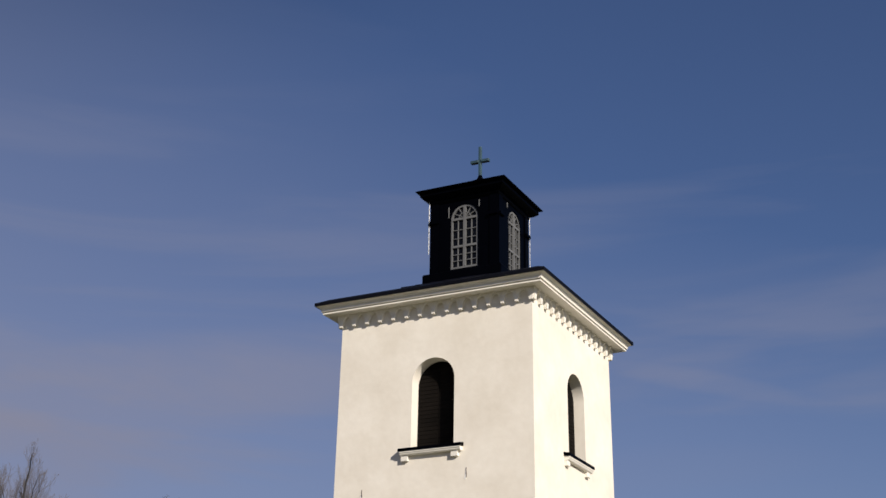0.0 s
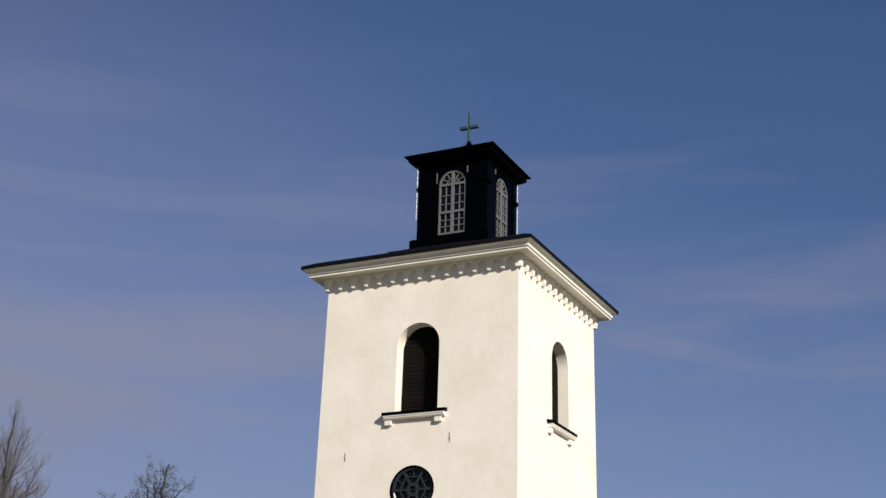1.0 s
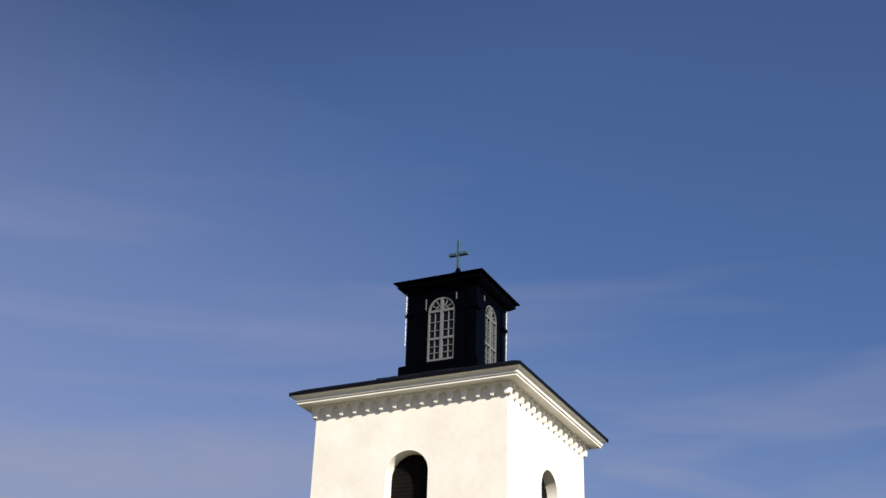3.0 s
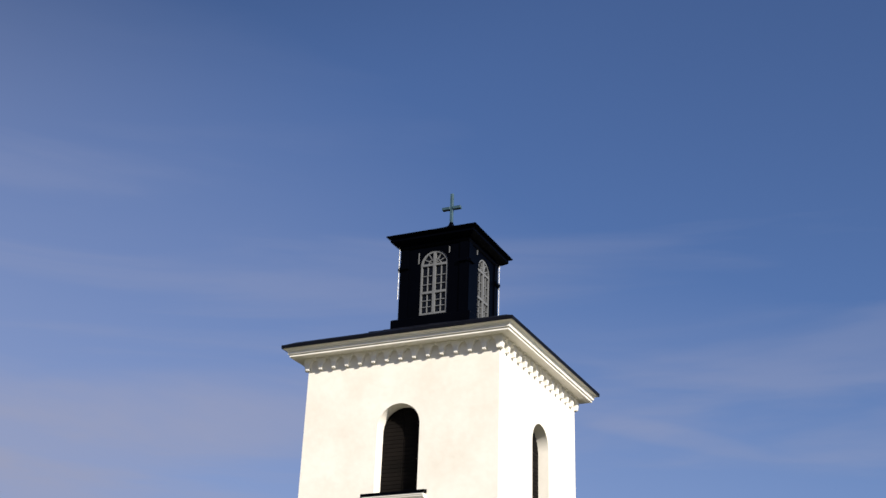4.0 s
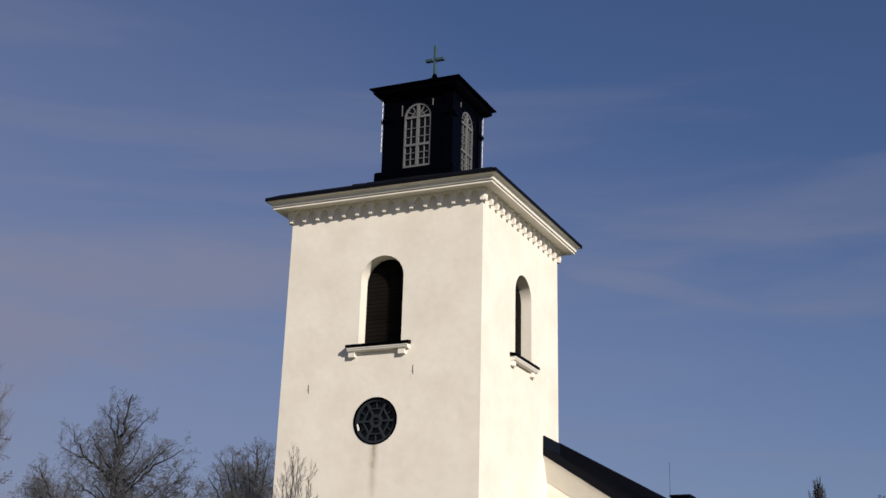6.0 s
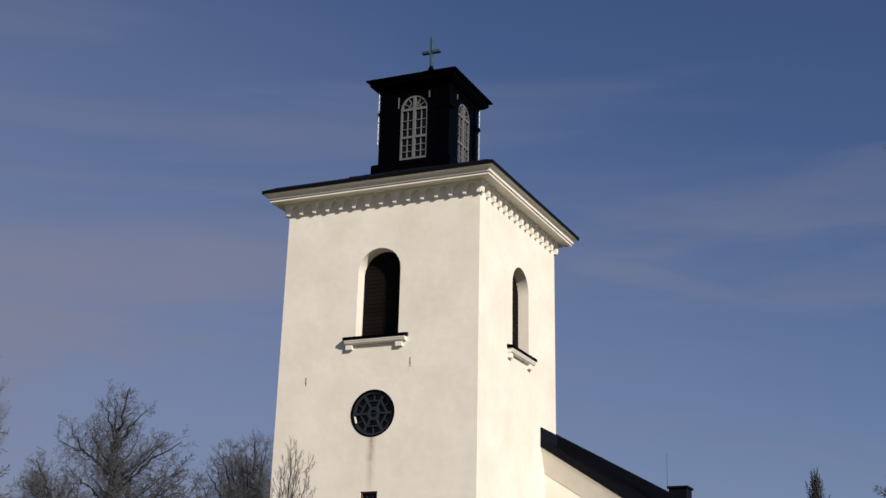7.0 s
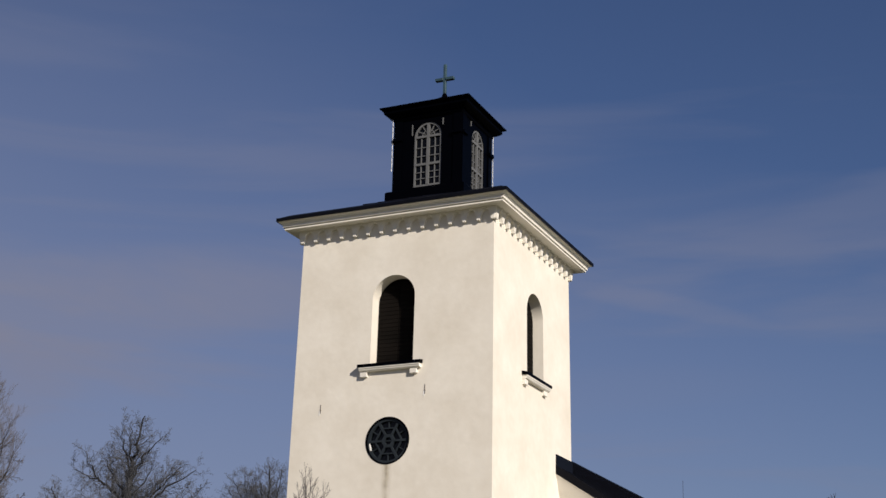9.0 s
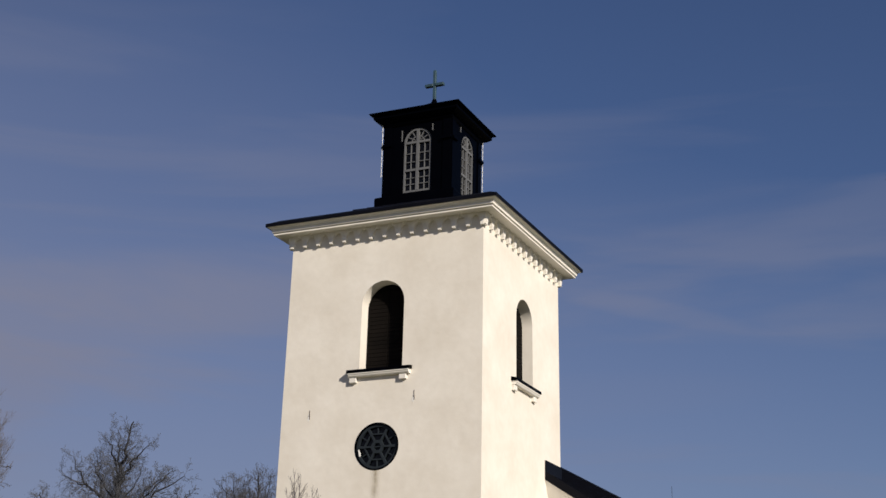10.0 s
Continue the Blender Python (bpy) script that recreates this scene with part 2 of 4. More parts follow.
def flat(cx, cy, side, h):
    """The same for an upright square body of half width h."""
    c, s = round(math.cos(side * math.pi / 2)), round(math.sin(side * math.pi / 2))

    def place(u, d, z):
        x, y = u, -(h + d)
        return Vector((cx + c * x - s * y, cy + s * x + c * y, z))
    return place


BELFRY = arch_outline(0.0, 0.87, 14.18, 16.74)
BELFRY_SIDE = arch_outline(0.14, 0.86, 14.18, 16.74)
ROSE_U, ROSE_Z, ROSE_R = -0.03, 11.35, 0.83
ROSE = [(ROSE_U + ROSE_R * math.cos(2 * math.pi * i / 40), ROSE_Z + ROSE_R * math.sin(2 * math.pi * i / 40)) for i in range(40)]
CROSS_U = -0.05
CROSS_HOLE = [(CROSS_U + a, b) for a, b in ((-0.33, 8.54), (-0.33, 7.97), (-0.91, 7.97), (-0.91, 7.33), (-0.33, 7.33), (-0.33, 6.0), (0.33, 6.0), (0.33, 7.33), (0.91, 7.33), (0.91, 7.97), (0.33, 7.97), (0.33, 8.54))]
HOLES = {0: [BELFRY, ROSE, CROSS_HOLE], 1: [BELFRY_SIDE], 2: [], 3: []}
WALL = 0.75

tower = empty("church_tower", (CX, CY, 0), label="tall whitewashed church tower with arched openings and corbelled cornice", category="church tower")


def under(ob, parent):
    """Makes ob a child and keeps it where it is."""
    ob.parent = parent
    ob.matrix_parent_inverse = Matrix.Translation(parent.location).inverted() if parent.type == "EMPTY" else Matrix()
    return ob


def sheet_with_holes(bm, place, d, outline, holes):
    edges, rings = [], []
    for loop in [outline] + holes:
        vs = [bm.verts.new((u, z, 0)) for u, z in loop]
        edges += [bm.edges.new((vs[i], vs[(i + 1) % len(vs)])) for i in range(len(vs))]
        rings.append(vs)
    bmesh.ops.triangle_fill(bm, use_beauty=True, use_dissolve=False, edges=edges)
    for vs in rings:
        for v in vs:
            v.co = place(v.co.x, d, v.co.y)
    return rings


def tower_wall():
    bm = bmesh.new()
    for side in range(4):
        place = facade(side)
        outline = [(-4, -0.1), (4, -0.1), (4, TOP), (-4, TOP)]
        outer = sheet_with_holes(bm, place, 0.0, outline, HOLES[side])
        k = (4 - WALL) / 4
        inner = sheet_with_holes(bm, place, -WALL, [(u * k, z) for u, z in outline], HOLES[side])
        for a, b in zip(outer[1:], inner[1:]):
            for i in range(len(a)):
                j = (i + 1) % len(a)
                bm.faces.new((a[i], a[j], b[j], b[i]))
    bmesh.ops.remove_doubles(bm, verts=bm.verts[:], dist=0.002)
    ob = part("wall", bm, PLASTER)
    under(ob, tower)


tower_wall()


def square_ring(bm, profile, base=4.0):
    """A moulding all round the tower from its profile of (outwards, height), closed."""
    rings = []
    for d, z in profile:
        h = base + d
        rings.append([bm.verts.new((CX + sx * h, CY + sy * h, z)) for sx, sy in ((-1, -1), (1, -1), (1, 1), (-1, 1))])
    for i in range(len(rings)):
        a, b = rings[i], rings[(i + 1) % len(rings)]
        for k in range(4):
            bm.faces.new((a[k], a[(k + 1) % 4], b[(k + 1) % 4], b[k]))
    return bm


def cornice():
    under(part("soffit", square_ring(bmesh.new(), [(-0.02, 19.78), (0.525, 19.78), (0.525, 19.95), (-0.02, 19.95)]), TRIM), tower)
    under(part("lower_fillet", square_ring(bmesh.new(), [(0.527, 19.77), (0.573, 19.77), (0.58, 19.777), (0.58, 19.825), (0.573, 19.832), (0.527, 19.832)]), TRIM), tower)
    under(part("upper_fillet", square_ring(bmesh.new(), [(0.527, 19.834), (0.55, 19.834), (0.55, 19.862), (0.622, 19.865), (0.63, 19.873), (0.63, 19.945), (0.622, 19.953), (0.527, 19.953)]), TRIM), tower)
    cyma = [(0.40, 19.955), (0.635, 19.955), (0.655, 19.975), (0.685, 20.02), (0.735, 20.045), (0.77, 20.06), (0.785, 20.07), (0.785, 20.16), (0.40, 20.16)]
    under(part("cyma", square_ring(bmesh.new(), cyma), TRIM), tower)


cornice()


def corbel_table():
    """Small round arches on corbels that taper downwards, under the cornice, piece by piece."""
    bays = 14
    w = 8.0 / bays
    r, out, z_arch = 0.165, 0.155, 19.54
    bm = bmesh.new()
    loop = [(-w / 2, 19.779), (-w / 2, z_arch), (-r, z_arch)]
    loop += [(-r * math.cos(math.pi * i / 10), z_arch + r * math.sin(math.pi * i / 10)) for i in range(1, 10)]
    loop += [(r, z_arch), (w / 2, z_arch), (w / 2, 19.779)]
    prism(bm, loop, lambda u, d, z: Vector((u, -d, z)), -0.03, out)
    arch = mesh_of("corbel_arch", bm, TRIM)
    # depth, height and half width of the corbel's steps from the arches down to its tip
    steps = [(0.151, 19.538, 0.114), (0.149, 19.47, 0.106), (0.146, 19.40, 0.09), (0.145, 19.36, 0.074), (0.145, 19.305, 0.066), (0.135, 19.293, 0.06)]
    bm = bmesh.new()
    rows = [[bm.verts.new(p) for p in ((-h, 0.03, z), (h, 0.03, z), (h * 0.94, -d, z), (-h * 0.94, -d, z))] for d, z, h in steps]
    for f, g in zip(rows, rows[1:]):
        for k in range(4):
            bm.faces.new((f[k], f[(k + 1) % 4], g[(k + 1) % 4], g[k]))
    bm.faces.new(rows[0])
    bm.faces.new(rows[-1])
    corbel = mesh_of("corbel", bm, TRIM)
    # the flat band between the arches and the soffit, with small blocks
    dentil = mesh_of("dentil", boxed(-0.07, 0.07, -0.235, -0.15, 19.735, 19.779), TRIM)
    for s in range(4):
        turn = Matrix.Rotation(s * math.pi / 2, 4, "Z")
        for i in range(bays):
            piece("corbel_arch", arch, tower, turn @ Matrix.Translation((-4 + (i + 0.5) * w, -4, 0)))
            piece("dentil", dentil, tower, turn @ Matrix.Translation((-4 + (i + 0.5) * w, -4, 0)))
        for i in range(bays + 1):
            piece("corbel", corbel, tower, turn @ Matrix.Translation((-4 + i * w, -4, 0)))
    # the corner blocks between the two rows
    bm = bmesh.new()
    box(bm, 0, 0.151, -0.151, 0, 19.542, 19.779)
    box(bm, 0, 0.12, -0.12, 0, 19.33, 19.54)
    block = mesh_of("corner_corbel", bm, TRIM)
    for s in range(4):
        piece("corner_corbel", block, tower, Matrix.Rotation(s * math.pi / 2, 4, "Z") @ Matrix.Translation((4, -4, 0)))


corbel_table()


def tower_roof():
    roof = under(part("roof", square_ring(bmesh.new(), [(-2.5, 21.62), (0.42, 20.42), (0.77, 20.225), (0.828, 20.205), (0.828, 20.072), (0.80, 20.072), (0.795, 20.165), (-2.5, 20.165)]), ROOFING, label="low dark sheet-metal roof"), tower)
    # standing seams from the eaves to the lantern
    bm = bmesh.new()
    box(bm, -0.018, 0.018, 0, 1, 0, 0.05)
    for v in bm.verts:
        t = v.co.y
        v.co = Vector((v.co.x, -4.40 + t * 2.65, 20.42 + t * 1.09 + v.co.z))
    seam = mesh_of("roof_seam", bm, ROOFING)
    for s in range(4):
        for i in range(-2, 3):
            ob = piece("roof_seam", seam, roof, Matrix.Translation((CX, CY, 0)) @ Matrix.Rotation(s * math.pi / 2, 4, "Z") @ Matrix.Translation((i * 0.62, 0, 0)))
            ob.matrix_parent_inverse = Matrix()


tower_roof()


def belfry_window(side, mid, depth):
    place = facade(side)
    win = under(part("shutter", prism(bmesh.new(), arch_outline(mid, 0.855, 14.182, 16.74), place, depth - 0.06, depth - 0.03), SHUTTER, label="dark louvred belfry shutter"), tower)
    z = 14.2
    while z < 17.5:
        h = min(0.15, 17.54 - z)
        top = z + h
        w = 0.85 if top < 16.74 else math.sqrt(max(0.01, 0.85 ** 2 - (top - 16.74) ** 2))
        bm = bmesh.new()
        for u0, u1 in ((mid - w, mid - 0.02), (mid + 0.02, mid + w)):
            if u1 - u0 > 0.05:
                vs = [bm.verts.new(place(u, depth + d, zz)) for u in (u0, u1) for d, zz in ((-0.03, z), (0.008, z), (0.0, z + h * 0.96), (-0.03, z + h * 0.96))]
                for f in ((0, 1, 2, 3), (4, 5, 6, 7), (0, 1, 5, 4), (1, 2, 6, 5), (2, 3, 7, 6)):
                    bm.faces.new([vs[k] for k in f])
        part("louvre_board", bm, SHUTTER, win)
        z += 0.155
    # moulded sill on two blocks, capped with sheet metal
    sill = under(part("sill", bmesh.new(), TRIM, label="white moulded sill with a dark metal cap"), tower)
    bm = bmesh.new()
    profile = [(-0.1, 14.11), (0.225, 14.09), (0.225, 14.045), (0.20, 14.02), (0.19, 13.985), (0.165, 13.955), (0.13, 13.94), (-0.1, 13.94)]
    a = [bm.verts.new(place(-1.22, d, z)) for d, z in profile]
    b = [bm.verts.new(place(1.22, d, z)) for d, z in profile]
    bm.faces.new(a)
    bm.faces.new(b)
    for i in range(len(profile)):
        j = (i + 1) % len(profile)
        bm.faces.new((a[i], a[j], b[j], b[i]))
    bmesh.ops.recalc_face_normals(bm, faces=bm.faces[:])
    bm.to_mesh(sill.data)
    bm.free()
    bm = bmesh.new()
    cap = [(-0.56, 14.30), (0.0, 14.25), (0.25, 14.20), (0.255, 14.10), (0.235, 14.10), (0.0, 14.115), (-0.56, 14.182)]
    for u0, u1, keep in ((mid - 0.855, mid + 0.855, [(max(d, depth), z) for d, z in cap]), (-1.27, mid - 0.857, [c for c in cap if c[0] > -0.1]), (mid + 0.857, 1.27, [c for c in cap if c[0] > -0.1])):
        a = [bm.verts.new(place(u0, d, z)) for d, z in keep]
        b = [bm.verts.new(place(u1, d, z)) for d, z in keep]
        bm.faces.new(a)
        bm.faces.new(b)
        for i in range(len(keep)):
            j = (i + 1) % len(keep)
            bm.faces.new((a[i], a[j], b[j], b[i]))
    part("metal_cap", bm, BLACK, sill)
    for u in (-1.06, 0.95):
        bm = prism(bmesh.new(), [(u - 0.14, 13.74), (u + 0.14, 13.74), (u + 0.14, 13.955), (u - 0.14, 13.955)], place, -0.02, 0.125)
        bmesh.ops.bevel(bm, geom=bm.edges[:], offset=0.012, segments=1, affect="EDGES")
        part("bracket", bm, TRIM, sill)


belfry_window(0, 0.0, -0.50)
belfry_window(1, 0.14, -0.43)


def rose_window():
    wall = facade(0)
    u, z = ROSE_U, ROSE_Z

    def place(a, d, b):
        return wall(a, d + 0.045, b)
    rose = under(part("rose_window", ring_bar(bmesh.new(), u, z, 0.725, 0.812, 0, 2 * math.pi, place, -0.22, -0.09, 40, True), TRACERY, label="round window with dark six-part tracery"), tower)
    part("glass", prism(bmesh.new(), [(u + 0.74 * math.cos(i * math.pi / 16), z + 0.74 * math.sin(i * math.pi / 16)) for i in range(32)], place, -0.21, -0.195), GLASS, rose)
    # black ring: the shade round the rim of the opening, put in as colour
    part("shade_ring", ring_bar(bmesh.new(), u, z, 0.814, 0.868, 0, 2 * math.pi, wall, -0.06, 0.012, 40, True), BLACK, rose, "dark metal rim")
    part("tracery_ring", ring_bar(bmesh.new(), u, z, 0.505, 0.558, 0, 2 * math.pi, place, -0.19, -0.11, 6, True), TRACERY, rose)
    part("hub", ring_bar(bmesh.new(), u, z, 0.15, 0.275, 0, 2 * math.pi, place, -0.19, -0.105, 6, True), TRACERY, rose)
    for i in range(6):
        a = i * math.pi / 3
        c, s = math.cos(a), math.sin(a)
        spoke = [(0.23, -0.03), (0.735, -0.046), (0.735, 0.046), (0.23, 0.03)]
        part("spoke", prism(bmesh.new(), [(u + r * c - w * s, z + r * s + w * c) for r, w in spoke], place, -0.19, -0.10), TRACERY, rose)
        a += math.pi / 6
        c, s = math.cos(a), math.sin(a)
        part("glazing_bar", bar(bmesh.new(), (u + 0.46 * c, z + 0.46 * s), (u + 0.735 * c, z + 0.735 * s), 0.036, place, -0.19, -0.125), TRACERY, rose)
    part("glazing_bar", bar(bmesh.new(), (u - 0.16, z), (u + 0.16, z), 0.035, place, -0.19, -0.125), TRACERY, rose)
    # small pale patch low on the left of the ring
    part("pale_patch", prism(bmesh.new(), [(u - 0.735, z - 0.10), (u - 0.70, z - 0.08), (u - 0.64, z - 0.22), (u - 0.63, z - 0.33), (u - 0.68, z - 0.34), (u - 0.705, z - 0.24)], place, -0.085, -0.06), FRESH, rose, "pale broken patch on the rim")
    place = wall
    # the run-off mark under it
    bm = bmesh.new()
    outline = [(u - 0.26, 10.5), (u + 0.26, 10.5), (u + 0.2, 8.6), (u - 0.2, 8.6)]
    prism(bm, outline, place, -0.01, 0.004)
    under(part("water_stain", bm, STAIN, label="faint streak of water under the round window"), tower)


rose_window()


def cross_window():
    place = facade(0)
    bm = bmesh.new()
    n = len(CROSS_HOLE)
    prism(bm, [(a, b) for a, b in CROSS_HOLE], place, -0.20, -0.17)
    glass = under(part("cross_window", bm, GLASS, label="cross-shaped dark window in a brown frame"), tower)
    for i in range(n):
        p, q = Vector(CROSS_HOLE[i]), Vector(CROSS_HOLE[(i + 1) % n])
        e = (q - p).normalized()
        inward = Vector((-e.y, e.x))
        bm = prism(bmesh.new(), [tuple(p - e * 0.0), tuple(q), tuple(q + inward * 0.05), tuple(p + inward * 0.05)], place, -0.165, -0.05)
        part("window_frame", bm, WOODFRAME, glass)
    for z in (6.45, 6.9, 7.33, 7.97):
        part("glazing_bar", bar(bmesh.new(), (CROSS_U - 0.3, z), (CROSS_U + 0.3, z), 0.04, place, -0.165, -0.12), TRACERY, glass)
    for u in (-0.6, -0.12, 0.12, 0.6):
        lo, hi = (7.36, 7.94) if abs(u) > 0.5 else (6.05, 8.5)
        part("glazing_bar", bar(bmesh.new(), (CROSS_U + u, lo), (CROSS_U + u, hi), 0.035, place, -0.165, -0.125), TRACERY, glass)


cross_window()


def wall_anchors():
    for side, u, z, h in ((0, 1.39, 13.13, 0.36), (0, -2.82, 12.68, 0.34)):
        place = facade(side)
        bm = bmesh.new()
        pts = [(u + 0.008 * math.sin(6.3 * t), z + (t - 0.5) * h) for t in (0, 0.25, 0.5, 0.75, 1)]
        for a, b in zip(pts, pts[1:]):
            bar(bm, a, b, 0.02, place, -0.01, 0.016)
        bar(bm, (u - 0.012, z - 0.05), (u + 0.012, z - 0.03), 0.05, place, -0.01, 0.022)
        anchor = under(part("wall_anchor", bm, IRON, label="small iron wall anchor"), tower)
        part("fresh_plaster", prism(bmesh.new(), [(u - 0.085, z - h * 0.6), (u - 0.005, z - h * 0.7), (u - 0.006, z + h * 0.3), (u - 0.03, z + h * 0.2), (u - 0.05, z - h * 0.2)], place, -0.01, 0.008), FRESH, anchor)


wall_anchors()

# ---- lantern ----
lantern = empty("lantern_turret", (CX, CY, 21.6), label="black sheet-metal lantern turret with white arched windows", category="turret")
LH = 1.50
LANTERN_MID = (0.0, 0.14, 0.0, 0.0)


def lantern_turret():
    def square(profile, name, label=""):
        return under(part(name, square_ring(bmesh.new(), profile, 0.0), BLACK, label=label), lantern)
    square([(1.3, 21.50), (1.74, 21.50), (1.74, 21.92), (1.70, 21.97), (1.3, 21.97)], "plinth")
    bm = bmesh.new()
    for s in range(4):
        place = flat(CX, CY, s, LH)
        hole = arch_outline(LANTERN_MID[s], 0.61, 22.10, 24.27, 16)
        outer = sheet_with_holes(bm, place, 0.0, [(-LH, 21.9), (LH, 21.9), (LH, 25.3), (-LH, 25.3)], [hole])
        inner = sheet_with_holes(bm, place, -0.16, [(-LH + 0.16, 21.9), (LH - 0.16, 21.9), (LH - 0.16, 25.3), (-LH + 0.16, 25.3)], [hole])
        for a, b in zip(outer[1:], inner[1:]):
            for i in range(len(a)):
                j = (i + 1) % len(a)
                bm.faces.new((a[i], a[j], b[j], b[i]))
    bmesh.ops.remove_doubles(bm, verts=bm.verts[:], dist=0.001)
    under(part("wall", bm, BLACK), lantern)
    square([(1.3, 25.06), (1.53, 25.06), (1.57, 25.12), (1.57, 25.20), (1.68, 25.23), (1.78, 25.30), (1.86, 25.37), (1.86, 25.47), (1.3, 25.47)], "eaves_moulding")
    # low pyramid roof
    bm = bmesh.new()
    prof = [(2.0, 25.56), (2.0, 25.60), (1.2, 25.96), (0.5, 26.32), (0.08, 26.62)]
    rings = [[bm.verts.new((CX + sx * h, CY + sy * h, z)) for sx, sy in ((-1, -1), (1, -1), (1, 1), (-1, 1))] for h, z in [(1.75, 25.44)] + prof]
    for a, b in zip(rings, rings[1:]):
        for k in range(4):
            bm.faces.new((a[k], a[(k + 1) % 4], b[(k + 1) % 4], b[k]))
    bm.faces.new(rings[0])
    bm.faces.new(rings[-1])
    under(part("roof", bm, BLACK, label="low black hipped roof with wide eaves"), lantern)
    for s in range(4):
        place = flat(CX, CY, s, LH)
        # corner pilasters with a cap band
        for u in (-1.32, 1.32):
            under(part("pilaster", prism(bmesh.new(), [(u - 0.17, 21.97), (u + 0.17, 21.97), (u + 0.17, 25.06), (u - 0.17, 25.06)], place, -0.01, 0.05), BLACK), lantern)
            side = 1 if u > 0 else -1
            bm = prism(bmesh.new(), [(u - 0.2, 24.18), (u + 0.2 + 0.0, 24.18), (u + 0.2, 24.30), (u - 0.2, 24.30)], place, -0.01, 0.14)
            under(part("pilaster_band", bm, BLACK), lantern)
        mid = LANTERN_MID[s]
        window(lambda u, d, z, place=place, mid=mid: place(u + mid, d, z))


def window(place):
    win = under(part("window", prism(bmesh.new(), arch_outline(0, 0.60, 22.11, 24.27, 16), place, -0.12, -0.108), GLASS, label="white arched window with many small panes"), lantern)
    F0, F1 = -0.105, -0.03
    fr = bmesh.new()
    for u in (-0.565, 0.565):
        bar(fr, (u, 22.11), (u, 24.27), 0.065, place, F0, F1)
    bar(fr, (-0.53, 22.15), (0.53, 22.15), 0.08, place, F0, F1)
    ring_bar(fr, 0, 24.27, 0.53, 0.605, 0, math.pi, place, F0, F1, 16)
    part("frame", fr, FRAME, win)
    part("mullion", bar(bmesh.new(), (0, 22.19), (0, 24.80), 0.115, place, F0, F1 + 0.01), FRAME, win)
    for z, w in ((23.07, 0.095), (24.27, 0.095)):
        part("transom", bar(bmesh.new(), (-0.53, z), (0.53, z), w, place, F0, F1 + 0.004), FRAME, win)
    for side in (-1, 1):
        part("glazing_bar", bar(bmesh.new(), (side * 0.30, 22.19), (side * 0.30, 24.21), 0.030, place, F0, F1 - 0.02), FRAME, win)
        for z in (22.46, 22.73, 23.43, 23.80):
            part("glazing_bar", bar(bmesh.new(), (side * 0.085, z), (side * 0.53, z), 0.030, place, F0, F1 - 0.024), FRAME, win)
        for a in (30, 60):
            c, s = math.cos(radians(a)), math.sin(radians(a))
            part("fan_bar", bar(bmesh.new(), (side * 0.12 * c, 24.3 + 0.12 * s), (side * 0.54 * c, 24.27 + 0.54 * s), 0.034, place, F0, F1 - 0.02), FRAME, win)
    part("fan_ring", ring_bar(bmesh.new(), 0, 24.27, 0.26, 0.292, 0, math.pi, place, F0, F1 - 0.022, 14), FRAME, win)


lantern_turret()
# sunlight caught on narrow edges, painted as pale strips beside the windows
for s, u, z0, z1 in ((0, 0.67, 24.66, 24.95), (0, -0.69, 24.36, 24.84), (1, -0.62, 24.80, 25.02)):
    under(part("lit_edge_strip", bar(bmesh.new(), (u, z0), (u, z1), 0.035, flat(CX, CY, s, LH), -0.01, 0.03), FRAME, label="narrow pale strip"), lantern)


def tube(bm, pts, radius, sides=6):
    rings = []
    for i, p in enumerate(pts):
        p = Vector(p)
        d = (Vector(pts[min(i + 1, len(pts) - 1)]) - Vector(pts[max(i - 1, 0)])).normalized()
        a = d.orthogonal().normalized()
        b = d.cross(a)
        rings.append([bm.verts.new(p + radius * (math.cos(2 * math.pi * k / sides) * a + math.sin(2 * math.pi * k / sides) * b)) for k in range(sides)])
    for a, b in zip(rings, rings[1:]):
        for k in range(sides):
            bm.faces.new((a[k], a[(k + 1) % sides], b[(k + 1) % sides], b[k]))
    bm.faces.new(rings[0])
    bm.faces.new(rings[-1])
    return bm


def conductors():
    """Pale cable clamped to the outer corners of the lantern."""
    for sx, sy in ((-1, -1), (1, 1)):
        x, y = CX + sx * 1.565, CY + sy * 1.565
        cable = tagged(part("conductor_cable", tube(bmesh.new(), [(x, y, 25.2), (x, y, 24.32), (x, y, 24.2), (x, y, 22.9)], 0.014), CABLE), "pale metal cable running down the turret corner", "cable", "turret cables")
        for i in range(9):
            part("clamp", boxed(x - 0.02, x + 0.02, y - 0.02, y + 0.02, 25.12 - i * 0.26, 25.17 - i * 0.26), CABLE, cable)


conductors()


def roof_cross():
    bm = boxed(CX - 0.06, CX + 0.06, CY - 0.06, CY + 0.06, 26.60, 28.12, 0.008)
    ob = tagged(part("cross", bm, COPPER), "weathered grey-green metal cross on the turret roof", "cross")
    part("arm", boxed(CX - 0.42, CX - 0.061, CY - 0.09, CY + 0.09, 27.38, 27.50, 0.008), COPPER, ob)
    part("arm", boxed(CX + 0.061, CX + 0.42, CY - 0.09, CY + 0.09, 27.38, 27.50, 0.008), COPPER, ob)
    bm = bmesh.new()
    bmesh.ops.create_cone(bm, segments=12, radius1=0.16, radius2=0.07, depth=0.22, cap_ends=True, matrix=Matrix.Translation((CX, CY, 26.68)))
    part("collar", bm, BLACK, ob)


roof_cross()

# ---- nave ----
SLOPE, RIDGE, NY0, NY1 = 0.64, 13.88, 6.69, 52.0
EAVE = 9.3
nave = empty("church_nave", (CX, 29, 0), label="white plastered church nave with a dark metal roof behind the tower", category="church")


